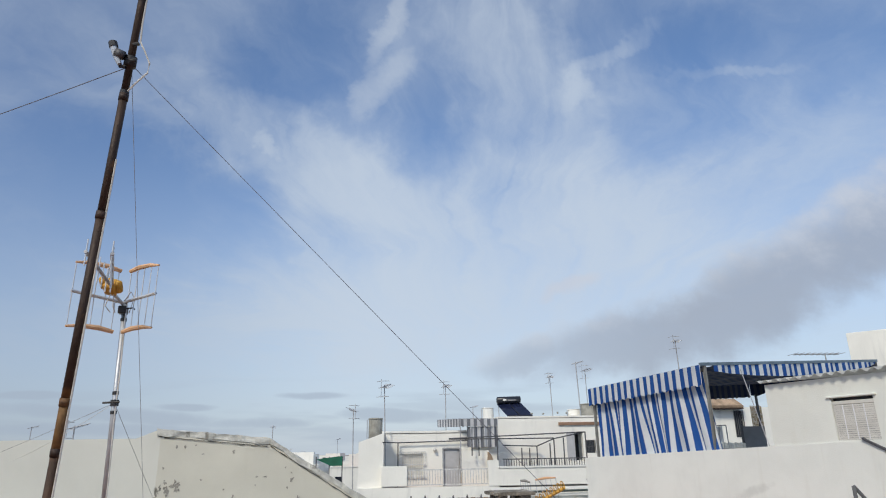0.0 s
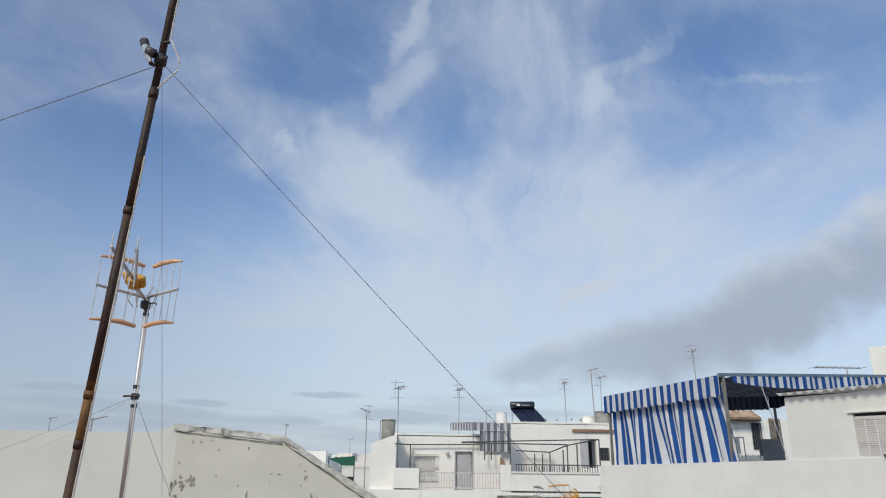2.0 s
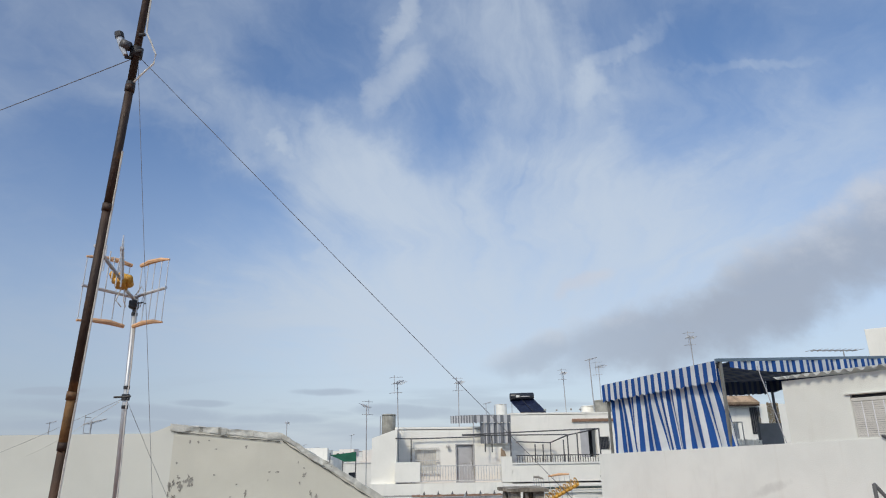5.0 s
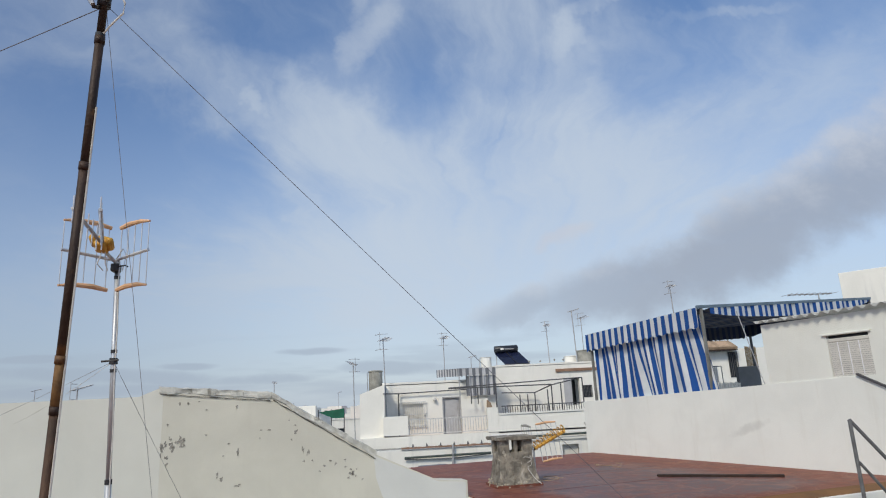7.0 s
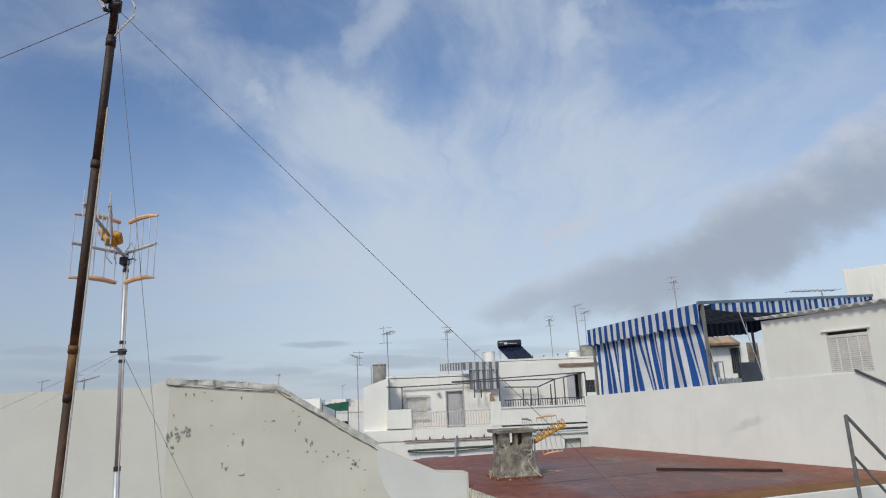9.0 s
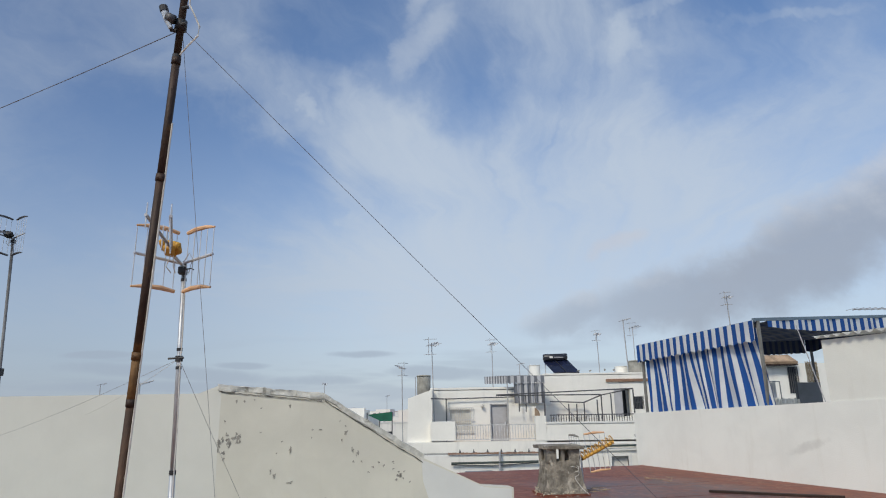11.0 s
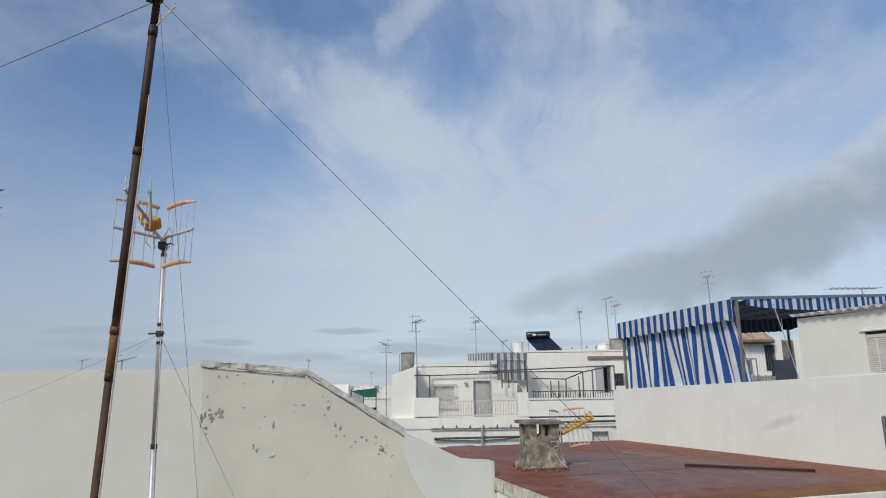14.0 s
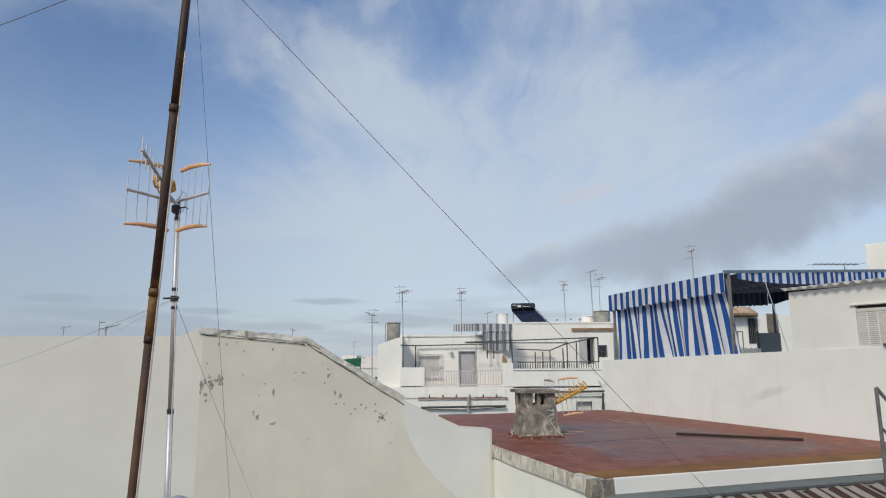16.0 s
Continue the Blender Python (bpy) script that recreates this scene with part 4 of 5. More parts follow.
# ---- television aerials ----
def big_aerial(name, at, turn, label, bar_mat, boom_mat, feed_mat="yellow", spread=0.38, tall=0.44, booms=((-0.10, -0.75, 0.30), (0.08, -0.75, 0.30)), folds=(71, 42), feed=(-0.03, -0.09, 0.03)):
    """A corner-reflector aerial: two hinged rod grids, a feed box and slanting director booms."""
    ae = thing(name, at, turn, label, "aerial")
    h = tall / 2
    for sx, ang in zip((-1, 1), folds):
        a = radians(ang)
        ux, uy = sx * math.cos(a), -math.sin(a)
        p = lambda d, z: (-0.010 + 0.016 * sx + ux * d, uy * d, z)
        part("arm", bar(p(0.0, 0), p(spread, 0.02), r=0.011), "alu", ae, "aluminium reflector arm")
        for s in (1, -1):
            pts = [p(d * spread, s * h + (0.02 * math.sin(d * 3.1))) for d in (0.06, 0.35, 0.7, 1.0)]
            bm = bmesh.new()
            tube(bm, pts, [0.014, 0.018, 0.015, 0.007], 8)
            part("reflector_bar", bm, bar_mat, ae, "moulded plastic reflector bar")
        for k in range(5):
            d = spread * (0.10 + 0.88 * k / 4)
            part("reflector_rod", bar(p(d, -h), p(d, h), r=0.0035, sides=6), "alu", ae)
    fx, fy, fz = feed
    bm = box(bmesh.new(), fx - 0.042, fx + 0.042, fy - 0.05, fy + 0.05, fz - 0.045, fz + 0.04, bevel=0.016)
    bmesh.ops.rotate(bm, verts=bm.verts, cent=feed, matrix=Matrix.Rotation(radians(-28), 3, "X") @ Matrix.Rotation(radians(12), 3, "Y"))
    part("feed_box", bm, feed_mat, ae, "moulded plastic feed box", True)
    for side in (-1, 1):
        lobe_at = pose(fx + 0.048 * side, fy - 0.02, fz + 0.012 - 0.012 * side, 55, 20 * side, 0)
        bm = bmesh.new()
        bmesh.ops.create_cone(bm, cap_ends=True, segments=14, radius1=0.034, radius2=0.022, depth=0.085, matrix=lobe_at)
        bmesh.ops.bevel(bm, geom=bm.edges[:], offset=0.006, segments=2, affect="EDGES")
        part("dipole_cover", bm, feed_mat, ae, "plastic dipole cover", True)
    part("feed_bracket", bar((0, 0, -0.02), (fx, fy, fz - 0.03), r=0.012), "alu", ae)
    for tip in booms:
        a, b = Vector(feed), Vector(tip)
        part("boom", tube(bmesh.new(), [a, b], 0.011, 8), boom_mat, ae, "slanting director boom")
        for k in range(6):
            c = a.lerp(b, 0.22 + 0.76 * k / 5)
            part("director", bar(c - Vector((0, 0, 0.085)), c + Vector((0, 0, 0.085)), r=0.0045, sides=6), "alu", ae)
    for k in range(2):
        part("cable_tail", tube(bmesh.new(), [(fx + 0.02 * k, fy, fz - 0.05), (fx - 0.03 + 0.05 * k, fy + 0.02, fz - 0.13), (fx + 0.03 * k, fy + 0.05, fz - 0.17)], 0.004, 5), "palewire", ae, "pale cable tail")
    part("clamp", boxes((-0.026, 0.03, -0.03, 0.04, -0.085, -0.03), bevel=0.008), "black", ae, "black mast clamp")
    part("u_bolt", bar((0.02, -0.05, -0.06), (0.08, -0.07, -0.055), (0.09, -0.05, -0.06), r=0.005, sides=6), "black", ae)
    part("cable_loop", tube(bmesh.new(), [(0.02, -0.05, 0.0), (0.06, -0.08, 0.06), (0.08, -0.06, 0.02), (0.05, -0.02, -0.08)], 0.004, 6), "alu", ae)
    return ae


MAST_TOP, MAST_FOOT = Vector((-1.922, 4.600, 2.715)), Vector((-1.844, 4.600, 0))
mast = thing("aerial_mast", MAST_FOOT, 0, "tall galvanised steel aerial mast on the terrace", "mast")
rel = MAST_TOP - MAST_FOOT
along = lambda z: rel * ((z - MAST_FOOT.z) / rel.z)
joint = (1.262)
part("lower_tube", bar((0, 0, 0), along(joint), r=0.0200, sides=16), "galv", mast, "", True)
part("upper_tube", bar(along(joint - 0.02), rel, r=0.0172, sides=16), "galv", mast, "", True)
part("joint_ring", bar(along(joint - 0.018), along(joint + 0.012), r=0.0225, sides=16), "black", mast, "black joint ring")
zc = 2.031
part("guy_ring", bar(along(zc - 0.02), along(zc + 0.02), r=0.026, sides=16), "black", mast, "black guy ring")
part("guy_bolt", bar(along(zc) + Vector((-0.07, -0.02, 0.0)), along(zc) + Vector((0.04, -0.02, 0.005)), r=0.007), "black", mast)
for zt in (zc + 0.055, zc - 0.075, MAST_TOP.z - 0.12):
    part("tape", bar(along(zt), along(zt + 0.022), r=0.0205, sides=16), "black", mast, "black tape band")
part("top_plug", bar(rel, rel + Vector((0, 0, 0.03)), r=0.014, sides=12), "black", mast)
part("base_plate", boxes((-0.12, 0.12, -0.12, 0.12, 0, 0.012), bevel=0.003), "galv", mast)
pts = [along(z) + Vector((0.018 + 0.003 * math.sin(z * 9), -0.014, 0)) for z in np.linspace(0.02, MAST_TOP.z, 24)]
part("coax_cable", tube(bmesh.new(), pts, 0.0045, 6), "palewire", mast, "pale cable taped down the mast")
big_aerial("aerial", MAST_TOP + Vector((0, -0.03, 0.012)), 8, "corner-reflector aerial with faded orange bars on the galvanised mast", "orange", "greyiron",
           spread=0.335, folds=(42, 42), feed=(-0.052, -0.144, 0.074), booms=((-0.063, -0.718, 0.150), (0.094, -0.740, 0.137)))

# tall rusty guyed pole
pole_foot = Vector((-1.4385, 2.8671, 0.00))
axis = Vector((-1.1200, 2.4751, 4.28)) - pole_foot
pole = thing("rusty_pole", pole_foot, 0, "tall leaning rusty brown steel pole held by guy wires", "pole")
at_z = lambda z: axis * ((z - pole_foot.z) / axis.z)
segs = [(0.0, 1.698, 0.0165, "brownrust"), (1.698, 1.698 + 0.19, 0.0185, "ochrerust"), (1.698 + 0.19, 2.653, 0.0183, "rust"), (2.653, 3.192, 0.0172, "rust"), (3.192, 4.28, 0.016, "rust")]
for z0, z1, r, mt in segs:
    part("pipe", bar(at_z(z0), at_z((z0 + z1) / 2), at_z(z1), r=r, sides=18), mt, pole, "rusted pipe length", True)
    part("collar", bar(at_z(z1 - 0.016), at_z(z1 + 0.016), r=r + 0.003, sides=18), "rust", pole, "rusty pipe collar", True)
zk = 3.360
part("guy_clamp", bar(at_z(zk - 0.02), at_z(zk + 0.025), r=0.027, sides=14), "black", pole, "dark guy clamp", True)
part("insulator", bar(at_z(zk + 0.012) + Vector((-0.018, -0.03, 0.0)), at_z(zk + 0.020) + Vector((-0.052, -0.035, 0.006)), r=0.021, sides=12), "iron", pole, "dark grey insulator knob", True)
part("clamp_lug", tube(bmesh.new(), [at_z(zk) + Vector((-0.030, -0.03, -0.03)), at_z(zk) + Vector((-0.052, -0.03, 0.015)), at_z(zk) + Vector((-0.068, -0.03, 0.060))], [0.010, 0.014, 0.016], 8), "galv", pole, "pale bracket arm of the clamp")
part("lug_cap", bar(at_z(zk) + Vector((-0.066, -0.03, 0.056)), at_z(zk) + Vector((-0.074, -0.03, 0.082)), r=0.019, sides=10), "black", pole, "black cap of the bracket")
for dz, sx in ((0.075, 1), (-0.005, 1), (-0.035, -1)):
    part("bolt", bar(at_z(zk + dz) + Vector((0.008 * sx, -0.02, 0)), at_z(zk + dz) + Vector((0.034 * sx, -0.022, 0.004)), r=0.008), "black", pole)
part("cable_tie", bar(at_z(zk - 0.155), at_z(zk - 0.138), r=0.0195, sides=14), "black", pole, "black cable tie")
pts = [at_z(z) + Vector((0.0215, -0.004, 0)) for z in np.linspace(0.1, zk - 0.46, 16)]
part("coax_cable", tube(bmesh.new(), pts, 0.004, 6), "palewire", pole, "pale cable strapped along the pole")
loop = [at_z(zk - 0.145) + Vector((0.018, -0.012, 0)), at_z(zk - 0.11) + Vector((0.050, -0.02, 0)), at_z(zk - 0.06) + Vector((0.092, -0.02, 0)), at_z(zk - 0.015) + Vector((0.094, -0.02, 0)), at_z(zk + 0.05) + Vector((0.060, -0.015, 0)), at_z(zk + 0.10) + Vector((0.030, -0.005, 0)), at_z(zk + 0.20) + Vector((0.021, 0, 0)), at_z(4.05) + Vector((0.02, 0, 0))]
part("cable_loop", tube(bmesh.new(), loop, 0.004, 6), "palewire", pole, "slack loop of pale cable")
part("base_plate", boxes((-0.1, 0.1, -0.1, 0.1, 0, 0.012), bevel=0.003), "rust", pole)

big_aerial("aerial", pole_foot + at_z(4.12) + Vector((0, -0.02, 0)), 0, "corner-reflector aerial with ochre bars on top of the rusty pole", "yellow", "alu")
KNOT = pole_foot + at_z(zk - 0.02)


def wire(name, pts, r, mt, label):
    return tagged(part(name, tube(bmesh.new(), pts, r, 5), mt), label, "wire", "guy wires and cables")


wire("guy_wire", sag(KNOT + Vector((0.018, 0, 0)), (2.313, 3.995, 0.010), 0.0, 24), 0.0015, "wire", "long thin guy wire from the rusty pole to the terrace")
wire("guy_wire", sag(KNOT, (-6.421, 5.000, 3.10), 0.06, 16), 0.0020, "wire", "thin guy wire from the rusty pole to a wall")
wire("guy_wire", sag(KNOT + Vector((0.01, 0, 0)), (-1.187, 3.600, 0.866), 0.0, 8), 0.0012, "greywire", "thin guy wire hanging steeply from the rusty pole")
guy = MAST_FOOT + along(zc)
wire("guy_wire", sag(guy, (-2.205, 8.756, -0.262), 0.02, 8), 0.0016, "greywire", "thin guy wire from the aerial mast to the gable wall")
wire("guy_wire", sag(guy, (-5.855, 8.600, 1.383), 0.03, 8), 0.0016, "greywire", "thin guy wire from the aerial mast to the boundary wall")
wire("guy_wire", sag(guy, (-4.715, 8.600, 1.647), 0.03, 8), 0.0015, "palewire", "faint second guy wire from the aerial mast to the boundary wall")

# vent cap by the mast
vent = thing("vent_pipe", (-1.735, 4.42, 0), 0, "grey vent pipe with a domed cap on the terrace", "vent")
part("pipe", lathe([(0.05, 0), (0.05, 0.64)], 16), "tank", vent, "", True)
part("cap", lathe([(0.094, 0.62), (0.098, 0.655), (0.09, 0.695), (0.066, 0.725), (0.03, 0.742), (0.005, 0.747)], 22), "galv", vent, "grey domed cap", True)

# second aerial behind the boundary wall
big_aerial("aerial", (-6.713, 9.600, 4.354), 8, "grey corner-reflector aerial on a thin steel mast", "iron", "greyiron", "black", spread=0.36, tall=0.58, folds=(60, 42), booms=((-0.42, -0.8, 0.18), (-0.36, -0.8, 0.05)))
m2 = thing("aerial_mast", (-6.589, 9.6, -7), 0, "thin grey steel aerial mast behind the boundary wall", "mast")
top2 = Vector((-6.713, 9.600, 4.354)) - Vector((-6.589, 9.6, -7))
lean2 = (Vector((-6.588, 9.600, 1.952)) - Vector((-6.713, 9.600, 4.354)))
at2 = lambda z: top2 + lean2 * ((z - top2.z) / lean2.z)
part("tube", bar(at2(0), top2, r=0.022, sides=10), "darkiron", m2, "", True)
part("bracket", boxes((at2(9.29).x - 0.032, at2(9.29).x + 0.032, -0.05, 0.05, 9.23, 9.34), bevel=0.006), "black", m2)


def yagi(at, foot_z, turn, size, label, grid=True, r=0.02, lean=0.0, group="rooftop aerials"):
    """A rooftop mast with a director boom and a small rod reflector."""
    ya = thing("rooftop_aerial", (at[0], at[1], foot_z), 0, label, "aerial", group)
    H = at[2] - foot_z
    part("mast", bar((lean, 0, 0), (0, 0, H + 0.12 * size), r=r, sides=6), "greyiron", ya)
    c, s = math.cos(radians(turn)), math.sin(radians(turn))
    p = lambda d, w, z: (c * d - s * w, s * d + c * w, H + z)
    part("boom", bar(p(-0.3 * size, 0, -0.02), p(0.55 * size, 0, 0.2 * size), r=r * 0.9, sides=6), "greyiron", ya)
    for k in range(6):
        d = (0.0 + 0.10 * k) * size
        z = 0.01 * size + 0.33 * d
        part("director", bar(p(d, -0.2 * size, z - 0.05), p(d, 0.2 * size, z + 0.05), r=r * 0.5, sides=5), "alu", ya)
    if grid:
        part("reflector_spine", bar(p(-0.26 * size, 0, -0.4 * size), p(-0.26 * size, 0, 0.34 * size), r=r * 0.5, sides=5), "greyiron", ya)
        for z in (-0.36, 0.0, 0.26):
            w = 0.30 if z else 0.2
            part("reflector", bar(p((-0.26 + 0.14) * size, -w * size, z * size), p(-0.26 * size, 0.0, z * size), p((-0.26 + 0.14) * size, w * size, z * size), r=r * 0.5, sides=5), "greyiron", ya)
    return ya


# ochre aerial on a stub mast behind the chimney
ya = thing("ochre_aerial", (2.243, 10.9, ROOF_Z), 0, "ochre yellow ring-director aerial tipped over behind the chimney", "aerial")
aP = lambda x, z: Vector((x, 0, z))
A0, A1 = Vector((-0.005, 0.000, 0.492)), Vector((0.540, 0.000, 0.771))
part("stub_mast", bar((0, 0, 0), (A0.x, 0, A0.z), r=0.016), "galv", ya)
part("boom", bar(A0 - Vector((0, 0, 0.04)), A1 - Vector((0, 0, 0.055)), r=0.026), "yellow", ya, "ochre boom")
for k in range(9):
    c = A0.lerp(A1, (k + 0.5) / 9)
    d = (A1 - A0).normalized()
    pts = [c + 0.066 * (math.cos(a) * Vector((-d.z, 0, d.x)) + 0.7 * math.sin(a) * Vector((0.35, 1, 0)).normalized() + 0.25 * math.sin(a) * d) for a in np.linspace(0, 2 * math.pi, 13)]
    part("ring_director", tube(bmesh.new(), pts, 0.009, 6, False), "yellow", ya, "ochre ring director")
E0, E1 = Vector((0.067, 0.050, 0.842)), Vector((0.410, 0.050, 0.872))
F0, F1 = Vector((0.147, 0.050, 0.243)), Vector((0.477, 0.050, 0.290))
K0, K1 = Vector((-0.207, -0.100, 0.844)), Vector((-0.050, -0.100, 0.813))
L0, L1 = Vector((-0.168, -0.100, 0.298)), Vector((-0.023, -0.100, 0.269))
for a, b, mt in ((E0, E1, "orange"), (F0, F1, "orange"), (K0, K1, "tank")):
    part("reflector_bar", tube(bmesh.new(), [a, (a + b) / 2 + Vector((0, 0, 0.012)), b], [0.014, 0.02, 0.012], 8), mt, ya, "moulded reflector bar")
for k in range(5):
    part("reflector_rod", bar(E0.lerp(E1, k / 4), F0.lerp(F1, k / 4), r=0.006, sides=5), "alu", ya)
    part("reflector_rod", bar(K0.lerp(K1, k / 4), L0.lerp(L1, k / 4), r=0.006, sides=5), "alu", ya)
part("feed_box", boxes((A0.x - 0.07, A0.x + 0.02, -0.04, 0.04, A0.z - 0.05, A0.z + 0.03), bevel=0.012), "black", ya)
TG = Vector((-0.293, -0.850, 0.398))
tang = [A0, A0.lerp(TG, 0.5) + Vector((0, 0, -0.08))] + [TG + Vector((0.085 * math.sin(i * 0.62) - 0.02, 0.03 * math.cos(i * 0.9), 0.05 * math.cos(i * 0.62) - 0.003 * i)) for i in range(26)]
tang += [Vector((-0.296, -0.900, 0.239)), Vector((-0.214, -0.950, 0.113)), Vector((-0.129, -1.000, 0.038))]
part("cable_tangle", tube(bmesh.new(), tang, 0.0045, 6), "palewire", ya, "tangle of pale cable")

gutter_box = thing("edge_trough", (0.62, 13.75, ROOF_Z - 0.1), 14.5, "dark grey trough at the far edge of the red roof", "trough")
part("trough", boxes((-0.05, 0.55, 0.35, 0.55, -0.3, 0.09), bevel=0.01), "greypanel", gutter_box)

# ---- stair rail and brown awning at the near edge of the roof ----
rail = thing("stair_handrail", (4.950, 7.0, 0.035 - 1.2), 0, "dark iron stair handrail", "handrail")
R0, R1, R2 = Vector((0.021, 0.000, 2.414)), Vector((0.021, 0.000, 1.313)), Vector((0.285, 0.000, 2.085))
R3, R4 = Vector((0.041, 0.000, 1.970)), Vector((0.220, 0.000, 1.735))
part("post", bar((R1.x + (R1.x - R0.x) * 0.5, 0, 0), R0, r=0.02, sides=8), "darkiron", rail)
part("top_rail", bar(R0, R0 + (R2 - R0) * 4, r=0.02), "darkiron", rail)
part("mid_rail", bar(R3, R3 + (R4 - R3) * 4, r=0.016), "darkiron", rail)
part("second_post", bar(R0 + (R2 - R0) * 4, ((R0 + (R2 - R0) * 4).x, 0, 0), r=0.02), "darkiron", rail)
land = thing("stair_landing", (4.950 - 0.1, 6.7, -7), 14.5, "grey rendered stair landing in the patio", "landing", kind="structure")
part("block", boxes((-0.1, 2.5, -0.8, 0.05, 0, 0.035 - 1.2 + 7)), "tank", land)

aw = thing("patio_awning", (1.63, 6.74, 0), 14.5, "brown and white striped patio awning under the roof edge", "awning")


def awning_point(u, v):
    x = 0.75 + 3.7 * u
    zt = 0.11 + 0.02 * math.sin(u * 70) * (1 - v)
    return Vector((x + 0.25 * v, -0.06 - 0.75 * v, zt - 0.34 * v - 0.03 * math.sin(u * math.pi * 4) ** 2 * (0.3 + v)))


part("cloth", cloth(90, 12, awning_point, 3.7, 0.85), "brown_stripe", aw, "brown and white striped cloth", True)
part("rail", bar((0.7, -0.05, 0.12), (4.5, -0.05, 0.12), r=0.02), "iron", aw)
part("front_bar", bar((1.0, -0.82, -0.24), (4.75, -0.82, -0.24), r=0.018), "iron", aw)
for x in (0.95, 2.8, 4.65):
    part("bracket_arm", bar((x, -0.04, 0.0), (x + 0.1, -0.82, -0.24), r=0.012), "iron", aw)


# ---- terrace house across the street ----
house = thing("terrace_house", (4, 34, -7), 0, "white two-level terrace house across the street", "house")
dx0, dx1, dz0, dz1 = -1.428, -0.579, 6.855, 8.832
gx0, gx1, gz0, gz1 = -3.760, -2.362, 7.451, 8.694
part("back_wall", walled(-4.645, 1.482, 6.141, 9.654, 1.0, 1.3, [(dx0, dx1, dz0, dz1), (gx0 + 0.15, gx1 - 0.15, gz0 + 0.1, gz1 - 0.1)]), "farwhite", house)
door = part("door", boxes((dx0, dx1, 1.1, 1.16, dz0, dz1), bevel=0.01), "greydoor", house, "grey metal door")
part("door_panel", boxes((dx0 + 0.1, dx1 - 0.1, 1.085, 1.1, dz0 + 1.05, dz1 - 0.12)), "greydoor", door)
part("door_handle", boxes((dx1 - 0.12, dx1 - 0.06, 1.05, 1.09, dz0 + 0.95, dz0 + 1.1)), "alu", door)
part("door_frame", boxes((dx0 - 0.06, dx0, 0.97, 1.1, dz0, dz1 + 0.06), (dx1, dx1 + 0.06, 0.97, 1.1, dz0, dz1 + 0.06), (dx0, dx1, 0.97, 1.1, dz1, dz1 + 0.06)), "greyiron", house)
wn = part("window", boxes((gx0 + 0.15, gx1 - 0.15, 1.12, 1.15, gz0 + 0.1, gz1 - 0.1)), "slat", house, "pale shuttered window")
for k in range(13):
    x = gx0 + (gx1 - gx0) * k / 12
    part("grille_bar", bar((x, 0.9, gz0), (x, 0.9, gz1), r=0.012, sides=5), "paleiron", wn)
for z in (gz0, gz0 + (gz1 - gz0) * 0.5, gz1):
    part("grille_rail", boxes((gx0, gx1, 0.88, 0.92, z - 0.02, z + 0.02)), "paleiron", wn)
part("lamp", lathe([(0.02, 0), (0.09, 0.02), (0.10, 0.09), (0.06, 0.16), (0.02, 0.17)], 12, (-1.892, 0.850, 8.700)), "palewire", house, "round wall lamp", True)
part("side_wall", prism([(-5.787, -0.700, 9.202), (-4.525, -0.700, 9.635), (-4.587, -0.700, 6.317), (-5.818, -0.700, 6.341)], (0, 1.7, 0)), "farwhite", house, "white side wall with a sloping top")
part("pillar", boxes((-4.644, -3.387, -1.000, -0.500, 7.114, 8.037)), "farwhite", house)
part("pillar", boxes((0.642, 1.184, -1.000, -0.600, 7.018, 8.246)), "farwhite", house)
part("front_wall", boxes((-5.824, 5.746, -1.000, -0.600, 0.000, 7.044)), "farwhite", house)
part("parapet", boxes((1.174, 5.807, -1.000, -0.650, 6.968, 7.854)), "farwhite", house)
part("parapet_cap", boxes((1.195, 5.836, -1.050, -0.600, 7.861, 7.944)), "fresh", house)
part("terrace_floor", boxes((-4.635, 5.871, -0.600, 1.000, 6.763, 6.902)), "floor", house)
part("roof_slab", boxes((-4.674, -0.008, 1.000, 5.000, 9.610, 9.761)), "farwhite", house)
part("mid_wall", boxes((-0.521, 0.908, 0.400, 0.650, 6.862, 8.715)), "farwhite", house, "low white partition wall")
part("arch_tile", prism([(0.803, 0.200, 8.006), (0.837, 0.200, 8.644), (1.008, 0.200, 8.495), (1.084, 0.200, 8.261), (1.070, 0.200, 8.001)], (0, 0.3, 0)), "terracotta", house, "terracotta arched shape against the wall")
bw0, bw1, bz0, bz1 = 6.589, 7.089, 8.498, 9.173
ox0, ox1, oz0, oz1 = 5.493, 6.400, 8.120, 9.562
part("upper_wall", walled(1.569, 7.490, 5.955, 10.399, 2.0, 2.3, [(ox0, ox1, oz0, oz1), (bw0, bw1, bz0, bz1)]), "farwhite", house)
part("barred_window", boxes((bw0, bw1, 2.12, 2.15, bz0, bz1)), "glass", house, "dark barred window")
part("window_bars", boxes(*[(bw0 + (bw1 - bw0) * k / 6 - 0.012, bw0 + (bw1 - bw0) * k / 6 + 0.012, 1.97, 1.99, bz0, bz1) for k in range(7)], (bw0, bw1, 1.965, 1.995, (bz0 + bz1) / 2 - 0.012, (bz0 + bz1) / 2 + 0.012)), "iron", house)
part("upper_roof", boxes((1.698, 7.701, 2.000, 7.000, 10.368, 10.493)), "farwhite", house)
od = part("open_door", boxes((ox0, ox0 + 0.45, 1.98, 2.04, oz0, oz1)), "greydoor", house, "half-open dark grey door")
# no room is built: a black sheet gives the doorway its shade
part("dark_room", boxes((ox0, ox1, 2.9, 2.95, oz0, oz1)), "black", house, "black sheet standing in for the shade behind the door")
part("brown_coping", boxes((5.094, 7.639, 1.900, 2.400, 9.985, 10.141)), "tilecap", house, "brown tile coping")
